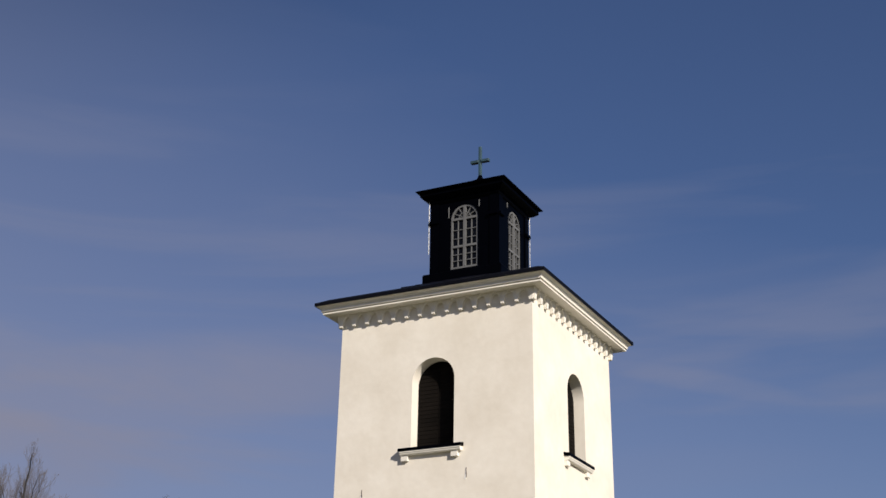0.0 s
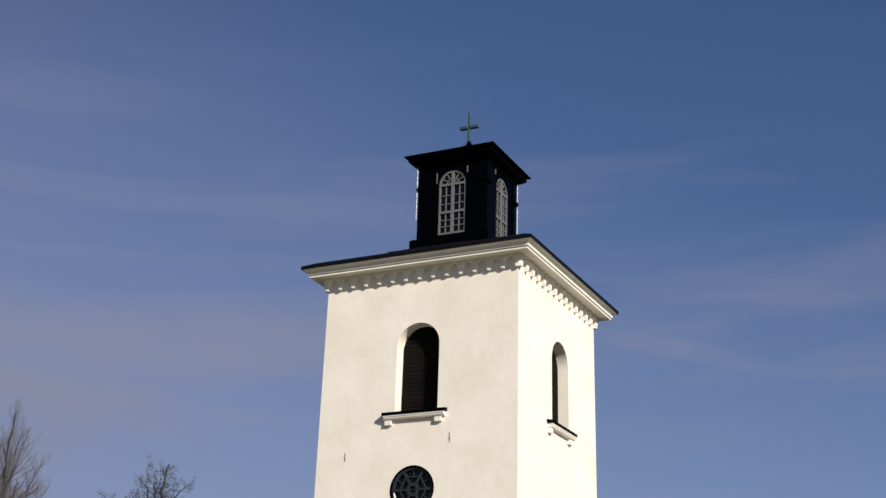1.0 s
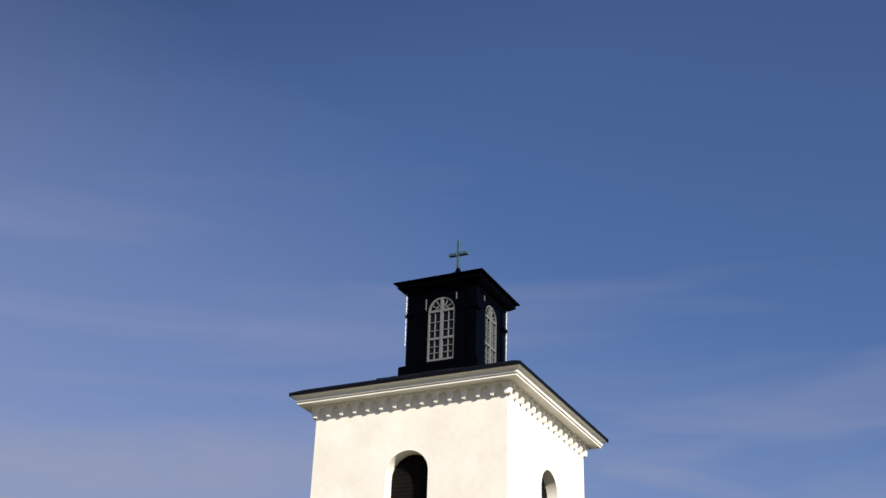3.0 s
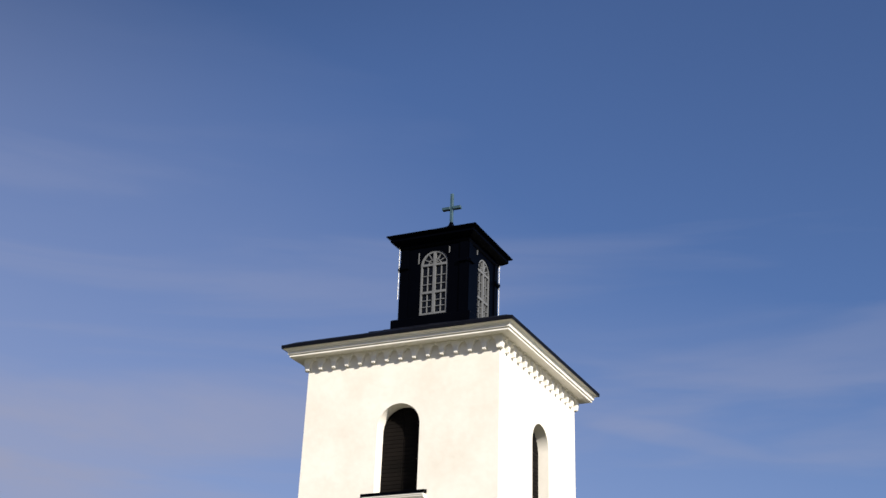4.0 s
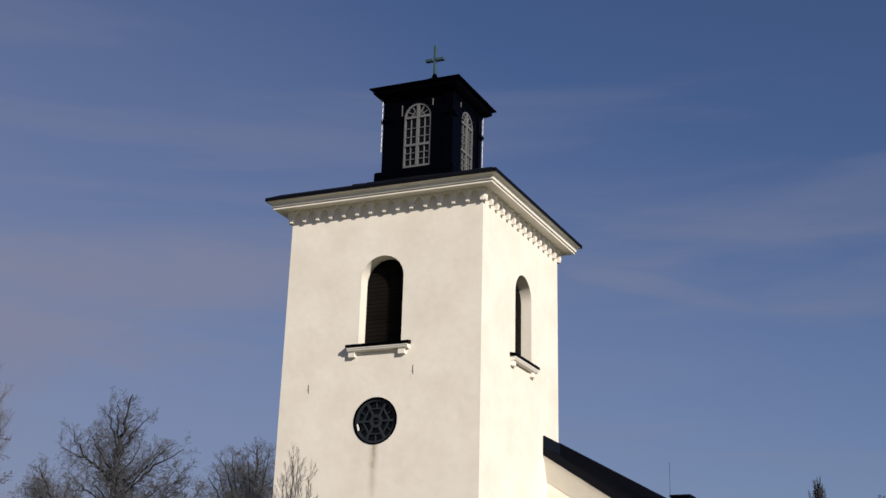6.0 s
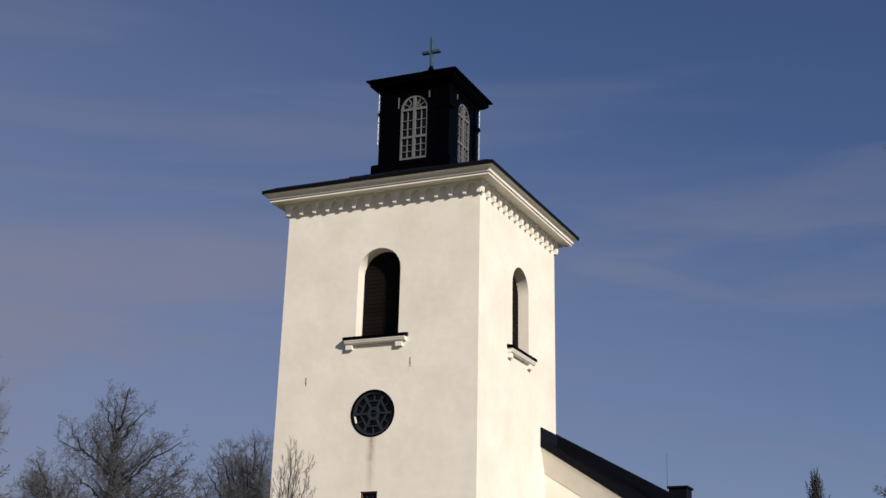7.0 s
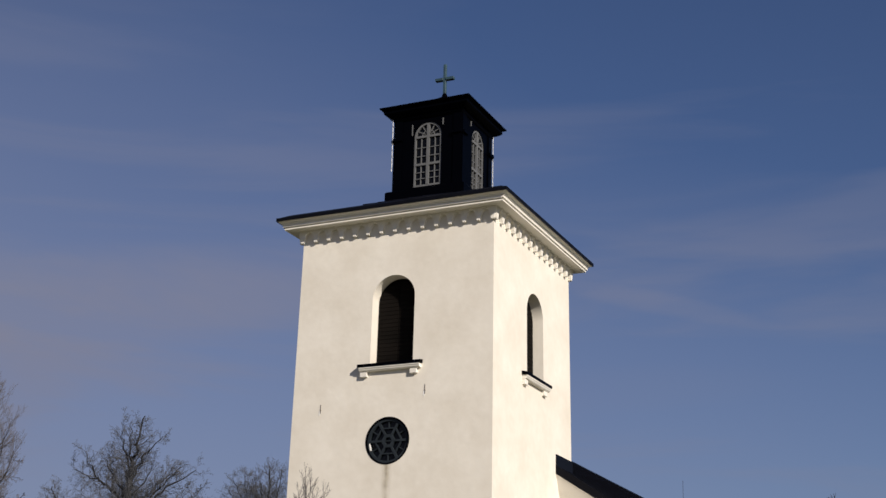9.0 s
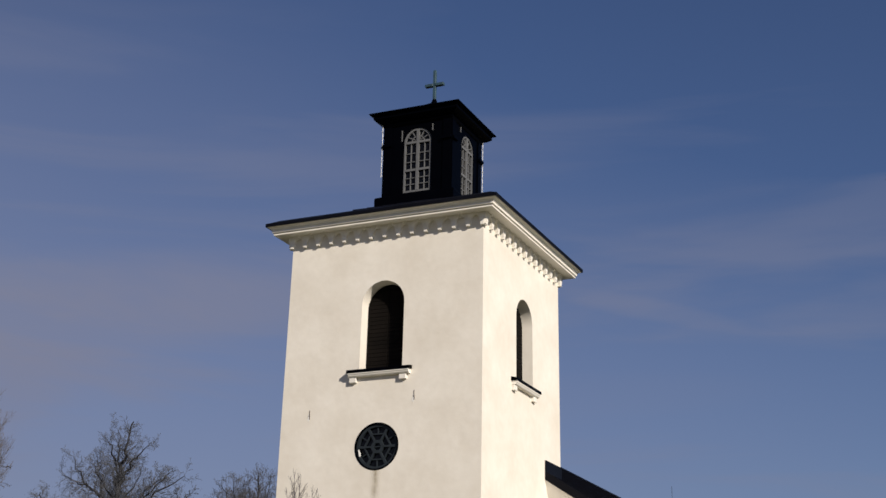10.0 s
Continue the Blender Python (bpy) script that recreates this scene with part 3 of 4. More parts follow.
def nave_building():
    wx = EAVE - 0.6
    wall_top = RIDGE - SLOPE * wx - 0.3
    bm = bmesh.new()
    loop = [(-wx, -0.1), (wx, -0.1), (wx, wall_top), (0, RIDGE - 0.45), (-wx, wall_top)]
    a = [bm.verts.new((CX + u, NY0, z)) for u, z in loop]
    b = [bm.verts.new((CX + u, NY1, z)) for u, z in loop]
    bm.faces.new(a)
    bm.faces.new(b)
    for i in range(5):
        bm.faces.new((a[i], a[(i + 1) % 5], b[(i + 1) % 5], b[i]))
    under(part("wall", bm, PLASTER), nave)
    for s in (-1, 1):
        # roof slope, proud of the gable
        bm = bmesh.new()
        prof = [(0.0, RIDGE), (EAVE, RIDGE - SLOPE * EAVE), (EAVE, RIDGE - SLOPE * EAVE - 0.1), (0.0, RIDGE - 0.12)]
        a = [bm.verts.new((CX + s * u, 6.30, z)) for u, z in prof]
        b = [bm.verts.new((CX + s * u, NY1 + 0.4, z)) for u, z in prof]
        bm.faces.new(a)
        bm.faces.new(b)
        for i in range(4):
            bm.faces.new((a[i], a[(i + 1) % 4], b[(i + 1) % 4], b[i]))
        slope = under(part("roof_slope", bm, ROOFING, label="dark standing-seam metal roof"), nave)
        bm = bmesh.new()
        for i in range(60):
            y = 6.9 + i * 0.75
            if y > NY1:
                break
            q = [bm.verts.new((CX + s * u, y + dy, RIDGE - SLOPE * u + dz)) for u in (0.05, EAVE) for dy, dz in ((-0.015, -0.01), (-0.015, 0.04), (0.015, 0.04), (0.015, -0.01))]
            for f in ((0, 1, 5, 4), (1, 2, 6, 5), (2, 3, 7, 6), (0, 1, 2, 3), (4, 5, 6, 7)):
                bm.faces.new([q[j] for j in f])
        tagged(part("roof_seams", bm, ROOFING, slope), kind="stuff")
        # verge board and the raking white cornice below it
        def rake(name, prof, mat, label=""):
            bm = bmesh.new()
            a = [bm.verts.new((CX, y, RIDGE + dz)) for y, dz in prof]
            b = [bm.verts.new((CX + s * EAVE, y, RIDGE - SLOPE * EAVE + dz)) for y, dz in prof]
            bm.faces.new(a)
            bm.faces.new(b)
            for i in range(len(prof)):
                j = (i + 1) % len(prof)
                bm.faces.new((a[i], a[j], b[j], b[i]))
            under(part(name, bm, mat, label=label), nave)
        rake("verge_board", [(6.26, 0.05), (6.32, 0.05), (6.32, -0.29), (6.26, -0.29)], ROOFING, "dark metal verge board")
        rake("raking_cornice", [(6.325, -0.14), (6.285, -0.31), (6.66, -1.23), (6.72, -1.25), (6.72, -0.14)], TRIM, "white raking cornice under the verge")
    # flashing up the tower's side
    bm = bmesh.new()
    z = RIDGE - SLOPE * 4
    prof = [(6.27, z - 0.05), (6.27, z + 0.42), (8.05, z + 0.42), (8.05, z - 0.05)]
    a = [bm.verts.new((0.05, y, zz)) for y, zz in prof]
    b = [bm.verts.new((0.12, y, zz)) for y, zz in prof]
    bm.faces.new(a)
    bm.faces.new(b)
    for i in range(4):
        bm.faces.new((a[i], a[(i + 1) % 4], b[(i + 1) % 4], b[i]))
    under(part("flashing", bm, ROOFING), nave)
    under(part("ridge_cap", boxed(CX - 0.14, CX + 0.14, 8.2, NY1 + 0.4, RIDGE - 0.06, RIDGE + 0.05, 0.03), ROOFING), nave)


nave_building()


def chimney():
    x, y = -3.75, 41.6
    ob = tagged(part("chimney", boxed(x - 0.58, x + 0.58, y - 0.58, y + 0.58, 13.0, 14.35, 0.02), ROOFING), "dark metal-clad chimney on the nave ridge", "chimney")
    part("cap", boxed(x - 0.68, x + 0.68, y - 0.68, y + 0.68, 14.352, 14.50, 0.03), ROOFING, ob)
    rod = tagged(part("lightning_rod", tube(bmesh.new(), [(x - 0.6, y - 0.75, 13.6), (x - 0.6, y - 0.75, 15.2), (x - 0.6, y - 0.75, 16.5)], 0.013), TRACERY), "thin grey metal rod beside the chimney", "rod")


chimney()

# ---- trees ----
class Growth:
    """Tapered limbs and twigs of one bare tree, collected as plain mesh data."""

    def __init__(self, seed):
        self.rng = random.Random(seed)
        self.bags = {}
        self.tips = []

    def tube(self, bag, pts, radii, sides):
        verts, faces = self.bags.setdefault(bag, ([], []))
        base = len(verts)
        for i, p in enumerate(pts):
            d = (pts[min(i + 1, len(pts) - 1)] - pts[max(i - 1, 0)]).normalized()
            a = d.orthogonal().normalized()
            b = d.cross(a)
            for k in range(sides):
                t = 2 * math.pi * k / sides
                verts.append(p + radii[i] * (math.cos(t) * a + math.sin(t) * b))
        for i in range(len(pts) - 1):
            for k in range(sides):
                j = (k + 1) % sides
                faces.append((base + i * sides + k, base + i * sides + j, base + (i + 1) * sides + j, base + (i + 1) * sides + k))

    def branch(self, start, way, length, radius, level, plan, bag, seed=0.5):
        rng = random.Random(seed)
        steps = (9, 6, 5, 4, 3)[level]
        pts, radii = [start.copy()], [radius]
        d = way.normalized()
        for i in range(steps):
            w = plan["wiggle"] * (0.35 if level == 0 else 1)
            d = (d + Vector((rng.gauss(0, w), rng.gauss(0, w), rng.gauss(0, w) + plan["lift"][level]))).normalized()
            pts.append(pts[-1] + d * length / steps)
            radii.append(max(plan["thin"], radius * (1 - 0.85 * (i + 1) / steps)))
        self.tube(bag, pts, radii, (8, 5, 4, 3, 3)[level])
        if level >= plan["levels"]:
            self.tips.append(pts[-1])
            self.tips.append(pts[-2])
            return
        n = plan["count"][level]
        lo = plan["bare"] if level == 0 else 0.18
        turn = rng.random() * 6.283
        for i in range(n):
            t = lo + (1 - lo) * (i + rng.random() * 0.8) / n
            f = t * steps
            k = min(int(f), steps - 1)
            p = pts[k].lerp(pts[k + 1], f - k)
            along = (pts[k + 1] - pts[k]).normalized()
            turn += 2.4 + rng.gauss(0, 0.4)
            own = rng.random()
            side = along.orthogonal().normalized()
            side.rotate(Matrix.Rotation(turn, 3, along))
            ang = radians(plan["angle"][level] * (1 - 0.35 * t if level == 0 else 1) + rng.gauss(0, 8))
            out = along * math.cos(ang) + side * math.sin(ang)
            share = plan["shape"](t) if level == 0 else (1.1 - 0.6 * t)
            size = length * plan["ratio"][level] * share * rng.uniform(0.7, 1.2)
            r = radii[k] * (0.55 if level == 0 else 0.6)
            child = ("limb", len(self.bags)) if level == 0 else (bag if level == 1 else "crown")
            self.branch(p, out, size, max(r, plan["thin"]), level + 1, plan, child, own)

    def leaves(self, number, size, spread):
        verts, faces = self.bags.setdefault("leaves", ([], []))
        rng = self.rng
        for i in range(number):
            p = rng.choice(self.tips) + Vector((rng.gauss(0, spread), rng.gauss(0, spread), rng.gauss(0, spread)))
            a = Vector((rng.gauss(0, 1), rng.gauss(0, 1), rng.gauss(0, 1))).normalized() * size * rng.uniform(0.5, 1.2)
            b = a.orthogonal().normalized() * size * rng.uniform(0.3, 0.7)
            n = len(verts)
            verts += [p - a, p + b, p + a * 1.1, p - b * 0.8 + a * 0.1]
            faces.append((n, n + 1, n + 2, n + 3))


def plant(name, at, height, radius, plan, seed, label, bark, twig, leaves=None, lean=(0, 0)):
    g = Growth(seed)
    g.branch(Vector((0, 0, -0.1)), Vector((lean[0], lean[1], 1)), height, radius, 0, plan, "trunk", seed)
    if leaves:
        g.leaves(*leaves)
    # straighten the leader and bring the crown to its height
    stem = g.bags["trunk"][0]
    tip = sum(stem[-8:], Vector()) / 8
    tall = max(v.z for verts, _ in g.bags.values() for v in verts)
    for verts, _ in g.bags.values():
        for v in verts:
            k = v.z / tip.z
            v.x += (lean[0] * height - tip.x) * k
            v.y += (lean[1] * height - tip.y) * k
            v.z *= height / tall
    tree = empty(name, at, label=label, category="tree")
    for bag, (verts, faces) in g.bags.items():
        kind = bag if isinstance(bag, str) else "limb"
        me = bpy.data.meshes.new(kind)
        me.from_pydata([tuple(v) for v in verts], [], faces)
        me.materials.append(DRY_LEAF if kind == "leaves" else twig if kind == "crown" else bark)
        ob = new(kind, me)
        ob.parent = tree
        if kind in ("crown", "leaves"):
            tagged(ob, kind="stuff")
    return tree


ACROSS, BEHIND = Vector((0.909, 0.416, 0)), Vector((-0.416, 0.909, 0))


def shaped_tree(name, at, limbs, plan, seed, label, bark, twig, leaves=None, fill=0, fill_z=(11, 15), fill_length=3.0, lean=0.0, rise=1.0):
    """A bare tree with known main limbs: each one a base radius and points (across, behind, height); more limbs fill its depth."""
    g = Growth(seed)
    rng = g.rng
    limbs = [(r * plan["stout"], [ACROSS * (a - lean * max(0.0, z - 11)) + BEHIND * b + Vector((0, 0, z if z < 11 else 11 + (z - 11) * rise)) for a, b, z in pts]) for r, pts in limbs]
    stem = limbs[0][1]
    for i in range(fill):
        z = rng.uniform(*fill_z)
        k = next((j for j in range(1, len(stem)) if stem[j].z > z), len(stem) - 1)
        f = min(1.0, (z - stem[k - 1].z) / (stem[k].z - stem[k - 1].z))
        p = stem[k - 1].lerp(stem[k], f)
        out = ACROSS * rng.uniform(-0.75, 0.75) + BEHIND * rng.choice((-1, 1)) * rng.uniform(0.5, 1.0)
        size = fill_length * rng.uniform(0.6, 1.0)
        limbs.append((0.05, [p, p + out * size * 0.5 + Vector((0, 0, size * 0.16)), p + out * size + Vector((0, 0, size * rng.uniform(0.3, 0.7)))]))
    for i, (radius, pts) in enumerate(limbs):
        # a smooth, slightly crooked line through the points
        line = []
        for j in range(len(pts) - 1):
            p0, p1, p2, p3 = pts[max(j - 1, 0)], pts[j], pts[j + 1], pts[min(j + 2, len(pts) - 1)]
            for q in range(5):
                t = q / 5
                line.append(0.5 * (2 * p1 + (p2 - p0) * t + (2 * p0 - 5 * p1 + 4 * p2 - p3) * t * t + (3 * p1 - p0 - 3 * p2 + p3) * t ** 3))
        line.append(pts[-1])
        crook = plan["crook"]
        for j in range(1, len(line) - 1):
            line[j] = line[j] + Vector((rng.gauss(0, crook), rng.gauss(0, crook), rng.gauss(0, crook)))
        n = len(line)
        radii = [max(plan["thin"] * 1.6, radius * (1 - 0.88 * j / (n - 1))) for j in range(n)]
        bag = "trunk" if i == 0 else ("limb", i)
        g.tube(bag, line, radii, 8 if i == 0 else 5)
        turn = rng.random() * 6.283
        for j in range(n - 1):
            seg = line[j + 1] - line[j]
            if line[j].z < plan["from_z"]:
                continue
            share = plan["per_metre"] * seg.length
            for q in range(int(share) + (rng.random() < share % 1)):
                p = line[j].lerp(line[j + 1], rng.random())
                turn += 2.4 + rng.gauss(0, 0.5)
                side = seg.orthogonal().normalized()
                side.rotate(Matrix.Rotation(turn, 3, seg.normalized()))
                ang = radians(plan["open"] + rng.gauss(0, 10))
                out = seg.normalized() * math.cos(ang) + side * math.sin(ang)
                size = plan["twig"] * rng.uniform(0.5, 1.25) * (1.15 - 0.55 * j / n)
                g.branch(p, out, size, max(plan["thin"] * 1.3, radii[j] * 0.4), 2, plan, "crown", rng.random())
    if leaves:
        g.leaves(*leaves)
    tree = empty(name, at, label=label, category="tree")
    for bag, (verts, faces) in g.bags.items():
        kind = bag if isinstance(bag, str) else "limb"
        me = bpy.data.meshes.new(kind)
        me.from_pydata([tuple(v) for v in verts], [], faces)
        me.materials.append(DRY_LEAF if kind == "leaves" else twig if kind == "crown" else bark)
        ob = new(kind, me)
        ob.parent = tree
        if kind in ("crown", "leaves"):
            tagged(ob, kind="stuff")
    return tree


def broad(t):
    return 1.2 - 0.85 * max(0.0, t - 0.3) / 0.7


BROAD = dict(levels=4, count=(28, 9, 7, 6), angle=(58, 44, 44, 42), ratio=(0.37, 0.44, 0.48, 0.55), lift=(0.02, 0.07, 0.05, 0.03, 0.01), wiggle=0.12, thin=0.010, bare=0.22, shape=broad)
OAK = dict(BROAD, thin=0.012, count=(28, 10, 8, 5), angle=(58, 46, 46, 44), ratio=(0.36, 0.44, 0.44, 0.46), wiggle=0.16, bare=0.20, shape=lambda t: 1.1 - 2.4 * max(0.0, t - 0.55) ** 2)
SPREAD = dict(BROAD, bare=0.5, shape=lambda t: 0.9)
SLIM = dict(levels=4, count=(46, 8, 5, 4), angle=(38, 30, 30, 30), ratio=(0.29, 0.44, 0.46, 0.5), lift=(0.02, 0.12, 0.08, 0.05, 0.02), wiggle=0.08, thin=0.006, bare=0.18, shape=lambda t: 1.25 - 0.95 * t)
COLUMN = dict(levels=3, count=(170, 14, 6), angle=(26, 14, 12), ratio=(0.36, 0.40, 0.44), lift=(0.02, 0.18, 0.12, 0.10), wiggle=0.03, thin=0.009, bare=0.10, shape=lambda t: 1.2 - 1.0 * t)

# limbs that carry fine twigs: how many, how long, how wide they open
KNOTTED = dict(levels=4, count=(0, 0, 7, 5), angle=(0, 0, 46, 44), ratio=(0, 0, 0.46, 0.5), lift=(0, 0, 0.06, 0.05, 0.03), wiggle=0.17, thin=0.0055, bare=0.2, shape=None,
               crook=0.06, from_z=10.2, per_metre=5.4, open=54, twig=1.45, stout=0.85)
DENSE = dict(KNOTTED, per_metre=6.2, twig=1.3, open=56)
FINE = dict(KNOTTED, count=(0, 0, 8, 5), angle=(0, 0, 26, 22), ratio=(0, 0, 0.5, 0.55), lift=(0, 0, 0.13, 0.12, 0.1), wiggle=0.05, thin=0.0025, crook=0.025, per_metre=7.0, open=32, twig=1.3, stout=0.8)
YOUNG_FINE = dict(FINE, levels=3, thin=0.0042, per_metre=10.0, open=34, twig=0.62, crook=0.012, from_z=5.2, count=(0, 0, 6), stout=1.1)

shaped_tree("young_tree", (-2.80, -7.80, 0), [
    (0.06, [(0, 0, -0.1), (-0.05, 0, 4), (0.0, 0, 6.5), (0.02, 0, 8.75)]),
    (0.03, [(0, 0, 5.2), (0.25, 0.1, 6.4), (0.42, 0.1, 7.3), (0.6, 0.1, 8.3)]), (0.025, [(0, 0, 5.8), (0.12, -0.2, 7.0), (0.2, -0.2, 8.4)]),
    (0.025, [(0, 0, 5.4), (-0.2, 0.1, 6.5), (-0.28, 0.2, 7.9)]), (0.022, [(0, 0, 5.0), (-0.35, -0.2, 6.1), (-0.48, -0.2, 7.3)]),
    (0.025, [(0, 0, 4.8), (0.45, -0.2, 6.0), (0.75, -0.3, 7.2)]), (0.022, [(0, 0, 6.2), (0.1, 0.25, 7.2), (0.3, 0.3, 8.1)]), (0.022, [(0, 0, 4.6), (0.6, 0.3, 5.8), (0.9, 0.4, 6.8)]),
    (0.022, [(0, 0, 6.0), (-0.1, -0.3, 7.0), (-0.14, -0.4, 8.2)]), (0.022, [(0, 0, 4.4), (-0.45, 0.3, 5.6), (-0.65, 0.4, 6.7)]),
], YOUNG_FINE, 11, "slender bare young tree standing before the tower wall", BARK, RED_TWIG)
shaped_tree("tall_tree", (-34.45, 25.2, 0), [
    (0.34, [(0, 0, -0.1), (-0.1, 0, 7), (0.0, 0, 13), (0.25, 0, 15.3), (0.5, 0, 17), (0.95, 0.1, 19.3)]),
    (0.12, [(0.2, 0, 15.0), (-0.05, 0.2, 16.4), (-0.35, 0.3, 17.6), (-0.5, 0.3, 18.6)]), (0.09, [(0.3, 0, 15.6), (0.25, -0.3, 17.2), (0.25, -0.4, 18.8)]),
    (0.11, [(0.3, 0, 15.5), (1.0, -0.2, 16.7), (1.6, -0.3, 17.4), (2.2, -0.4, 18.0)]), (0.14, [(-0.1, 0, 14.0), (-1.2, 0.3, 15.0), (-2.3, 0.5, 15.5), (-3.5, 0.6, 16.0)]),
    (0.08, [(-0.9, 0.2, 14.8), (-1.1, 0.8, 16.2), (-1.4, 1.0, 17.3)]), (0.08, [(-1.8, 0.4, 15.3), (-2.2, -0.3, 16.2), (-2.5, -0.6, 17.0)]),
    (0.16, [(0, 0, 12.4), (1.2, -0.5, 13.6), (2.6, -0.8, 14.8), (4.4, -1.0, 15.9)]), (0.12, [(0.1, 0, 13.4), (1.1, 0.8, 14.6), (2.0, 1.4, 15.7), (2.9, 1.8, 16.3)]),
    (0.13, [(0, 0, 11.4), (1.6, 0.5, 12.3), (3.2, 0.8, 13.2), (4.4, 1.0, 14.2)]), (0.13, [(0, 0, 11.0), (1.5, -0.8, 11.5), (3.2, -1.2, 12.3), (4.5, -1.4, 13.0)]),
    (0.12, [(0, 0, 12.0), (-1.0, -0.6, 13.0), (-1.9, -0.9, 13.7), (-2.5, -1.0, 14.5)]), (0.12, [(0, 0, 10.6), (-1.2, 0.5, 11.6), (-2.1, 0.9, 12.5), (-2.6, 1.2, 13.3)]),
    (0.09, [(0.1, 0, 14.2), (0.9, 0.5, 15.4), (1.5, 0.7, 16.6)]), (0.1, [(0.1, 0, 13.0), (1.6, -0.3, 14.4), (2.8, -0.4, 15.6), (3.5, -0.5, 16.4)]), (0.1, [(0, 0, 11.8), (2.0, 0.0, 13.0), (3.8, 0.2, 14.8)]), (0.1, [(0.1, 0, 14.4), (-0.8, -0.4, 15.6), (-1.3, -0.6, 16.6)]), (0.1, [(0, 0, 10.0), (2.0, 0.2, 10.6), (4.2, 0.2, 11.4)]),
], KNOTTED, 69, "large bare broadleaf tree with knotted grey twigs", BARK, TWIG, (5000, 0.035, 0.06), fill=14, fill_z=(10.8, 15), fill_length=2.8, lean=0.053, rise=1.02)
shaped_tree("small_tree", (-32.1, 16.9, 0), [
    (0.2, [(0, 0, -0.1), (0.1, 0, 7), (0.0, 0, 11), (-0.35, 0, 12.8), (-0.85, 0, 14.4)]),
    (0.08, [(0, 0, 11.0), (0.5, 0.3, 12.3), (0.75, 0.3, 13.6)]), (0.09, [(0, 0, 10.4), (-0.8, -0.3, 11.6), (-1.55, -0.4, 12.7)]),
    (0.08, [(-0.1, 0, 11.6), (-0.8, 0.5, 12.6), (-1.1, 0.7, 13.6)]), (0.09, [(0, 0, 10.0), (0.9, -0.4, 11.2), (1.4, -0.5, 12.6)]), (0.08, [(0, 0, 9.6), (-1.1, 0.4, 10.6), (-2.0, 0.5, 11.5)]),
], KNOTTED, 58, "smaller bare tree with knotted grey twigs", BARK, TWIG, (2500, 0.04, 0.1), fill=10, fill_z=(10.2, 12.5), fill_length=1.8, lean=0.05, rise=0.78)
plant("brushy_tree", (-30.6, 23.2, 0), 15.2, 0.26, OAK, 33, "dense bare tree with some dry brown leaves", BARK, TWIG, (9000, 0.04, 0.2))
shaped_tree("oak_tree", (-32.4, 37.4, 0), [
    (0.36, [(0, 0, -0.1), (0.1, 0, 6), (0.0, 0, 11), (0.2, 0, 14.5), (0.4, 0, 18.2)]),
    (0.15, [(0, 0, 11.0), (-1.2, 0.3, 13.2), (-2.1, 0.4, 14.9), (-2.9, 0.4, 16.0)]), (0.14, [(0, 0, 11.6), (-0.8, -0.5, 14.2), (-1.5, -0.8, 16.0), (-2.0, -0.8, 17.3)]),
    (0.12, [(0, 0, 12.6), (-0.4, 0.7, 15.0), (-0.8, 1.0, 17.7)]), (0.12, [(0.1, 0, 13.0), (0.9, -0.6, 15.2), (1.3, -0.9, 18.0)]),
    (0.13, [(0, 0, 12.0), (1.3, 0.5, 14.2), (2.2, 0.8, 17.2)]), (0.14, [(0, 0, 11.2), (1.7, -0.4, 13.0), (3.1, -0.6, 15.8)]),
    (0.13, [(0, 0, 10.4), (-1.5, -0.4, 12.0), (-3.0, -0.5, 13.8)]), (0.12, [(0, 0, 10.0), (-1.8, 0.6, 11.2), (-3.3, 0.8, 12.4)]),
    (0.1, [(0, 0, 12.8), (-1.5, 0.2, 14.8), (-2.5, 0.3, 16.8)]), (0.1, [(0, 0, 13.4), (-1.0, 0.2, 15.4), (-1.4, 0.3, 17.8)]), (0.1, [(0.1, 0, 13.2), (0.6, 0.8, 15.4), (0.9, 1.2, 18.2)]), (0.1, [(0, 0, 11.8), (-1.9, -0.5, 13.6), (-3.3, -0.7, 15.2)]), (0.1, [(0.1, 0, 13.8), (0.1, -1.0, 15.6), (-0.1, -1.4, 17.2)]),
], DENSE, 48, "rounded bare oak tree still holding dry brown leaves", BARK, TWIG, (9000, 0.04, 0.12), fill=26, fill_z=(10.8, 16), fill_length=3.0, lean=0.03)
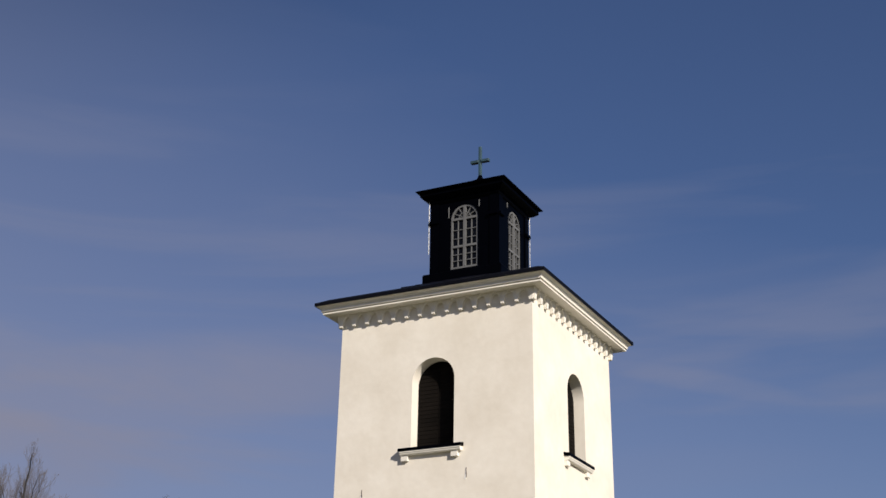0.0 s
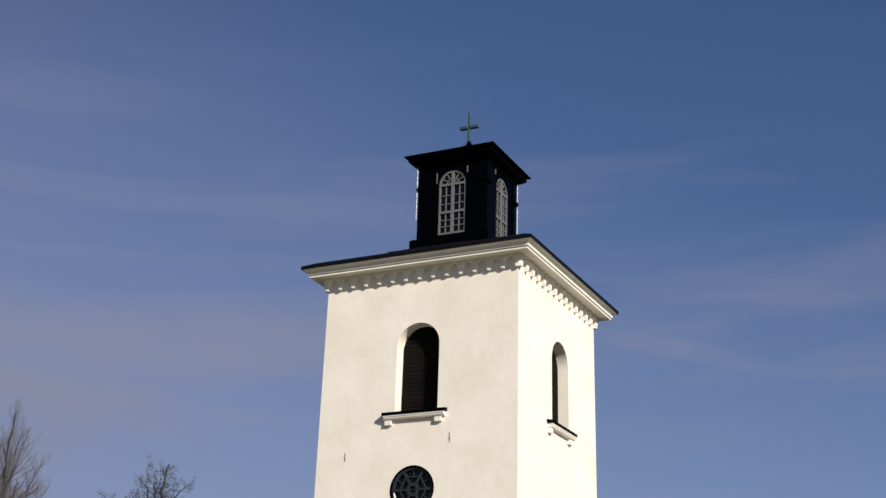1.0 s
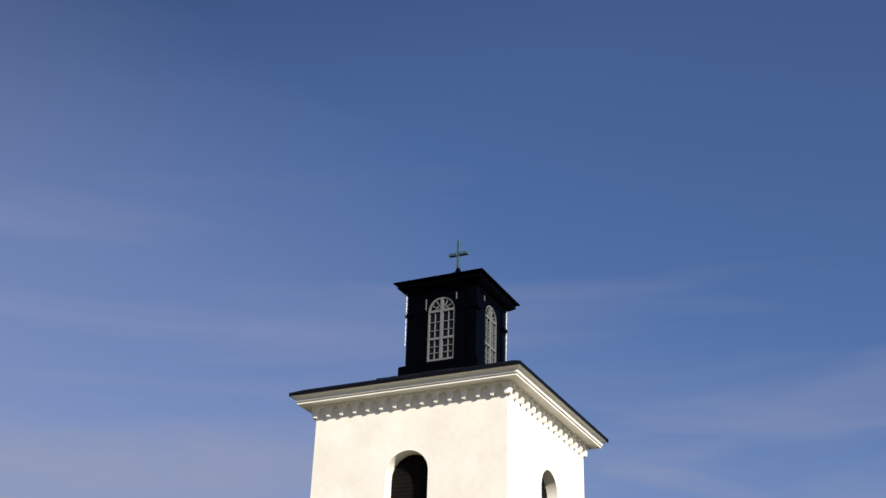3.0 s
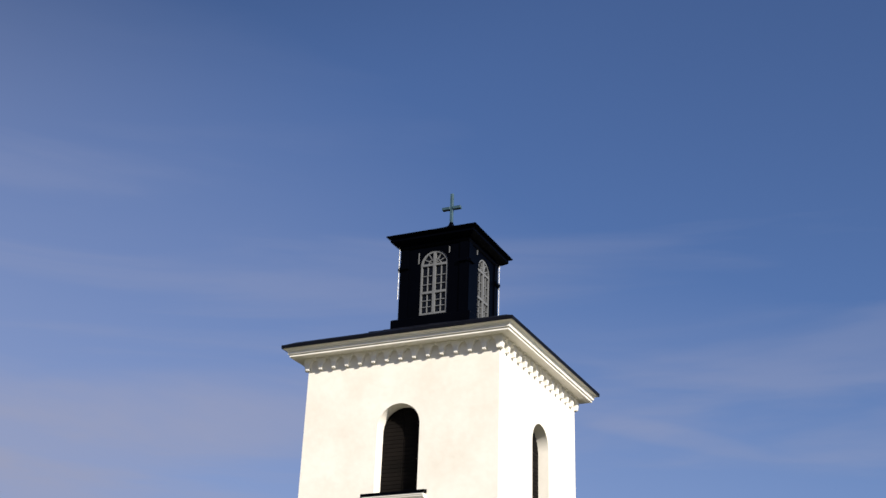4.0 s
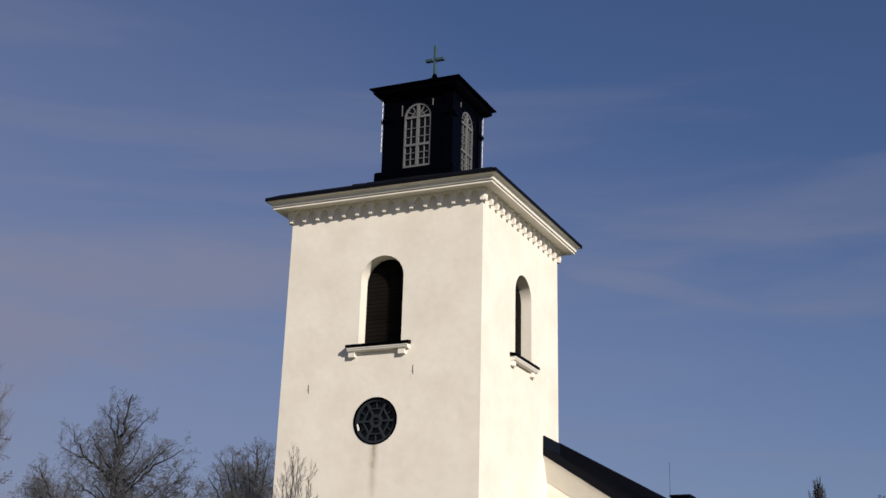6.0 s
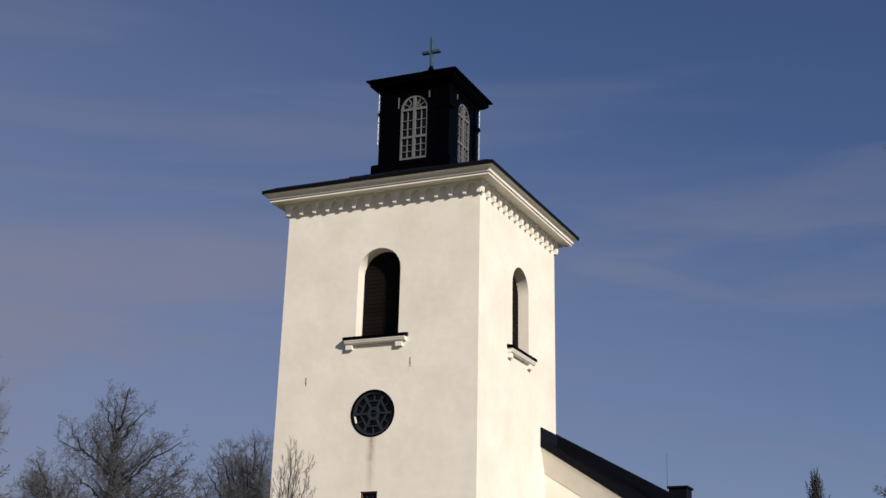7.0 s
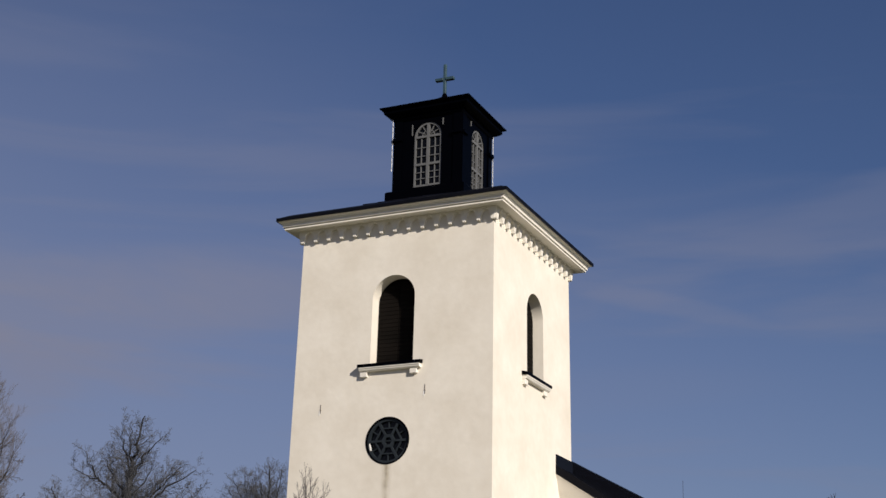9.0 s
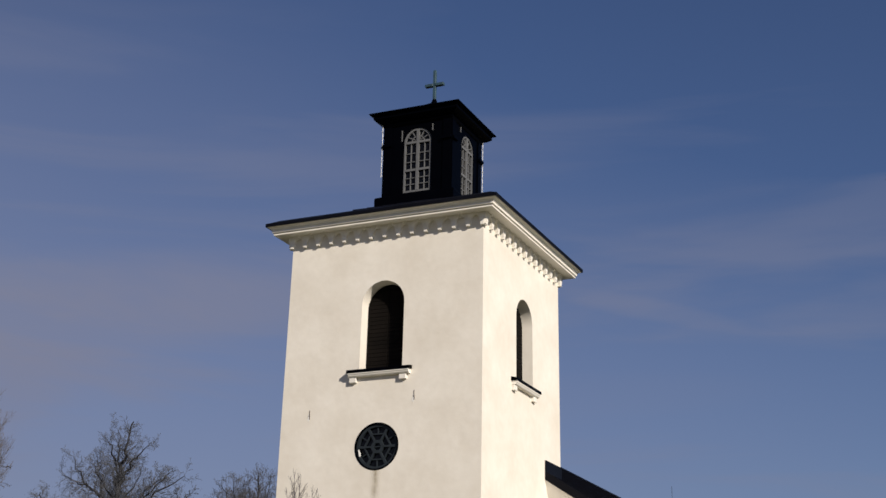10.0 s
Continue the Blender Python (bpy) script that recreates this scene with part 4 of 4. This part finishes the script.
shaped_tree("birch_tree", (-28.5, 5.65, 0), [
    (0.2, [(0, 0, -0.1), (0.0, 0, 7), (-0.05, 0, 11), (0.15, 0, 13.4), (0.3, 0, 15.4), (0.72, 0, 18.2)]),
    (0.08, [(-0.02, 0, 11.4), (-0.4, 0.2, 13.3), (-0.85, 0.2, 14.8), (-0.8, 0.2, 17.0)]), (0.07, [(0.1, 0, 13.8), (-0.3, -0.3, 15.0), (-0.7, -0.4, 16.8)]),
    (0.08, [(0.1, 0, 12.8), (0.8, 0.2, 13.6), (1.3, 0.3, 14.2), (1.75, 0.3, 15.3)]), (0.07, [(0.2, 0, 13.9), (0.75, -0.3, 14.8), (1.25, -0.4, 16.4)]),
    (0.07, [(0, 0, 12.0), (0.2, 0.5, 14.0), (0.0, 0.7, 16.6)]), (0.07, [(0.2, 0, 14.4), (0.5, 0.3, 15.8), (1.0, 0.4, 17.2)]),
    (0.08, [(0, 0, 10.2), (-0.5, -0.3, 11.8), (-0.8, -0.4, 14.0)]), (0.08, [(0, 0, 10.4), (1.1, 0.4, 11.8), (1.9, 0.5, 14.0)]), (0.07, [(0, 0, 10.8), (1.2, -0.5, 12.4), (1.7, -0.6, 14.6)]),
    (0.06, [(0.05, 0, 12.4), (-0.4, 0.6, 14.0), (-0.4, 0.9, 16.2)]),
], FINE, 21, "tall slim bare tree with upright reddish twigs", BARK, RED_TWIG, fill=10, fill_z=(10.2, 13), fill_length=1.6, lean=0.087, rise=0.92)
plant("birch_tree", (-30.3, 8.1, 0), 15.0, 0.2, SLIM, 8, "slim bare tree with upright reddish twigs", BARK, RED_TWIG)
plant("hedge_tree", (-31.5, 7.4, 0), 14.6, 0.2, OAK, 41, "bushy bare tree with olive-brown twigs and dry leaves", BARK, RED_TWIG, (6000, 0.035, 0.12))
plant("poplar_tree", (-0.75, 73.5, 0), 20.6, 0.28, COLUMN, 3, "bare columnar poplar with upright branches", BARK, TWIG)
plant("churchyard_tree", (21.3, 5.9, 0), 24.0, 0.38, SPREAD, 7, "tall bare tree with spreading knotted twigs", BARK, TWIG, (2000, 0.045, 0.1))
plant("low_tree", (8.6, 45.1, 0), 15.6, 0.24, dict(BROAD, thin=0.007), 17, "bare tree beyond the nave roof", BARK, TWIG)
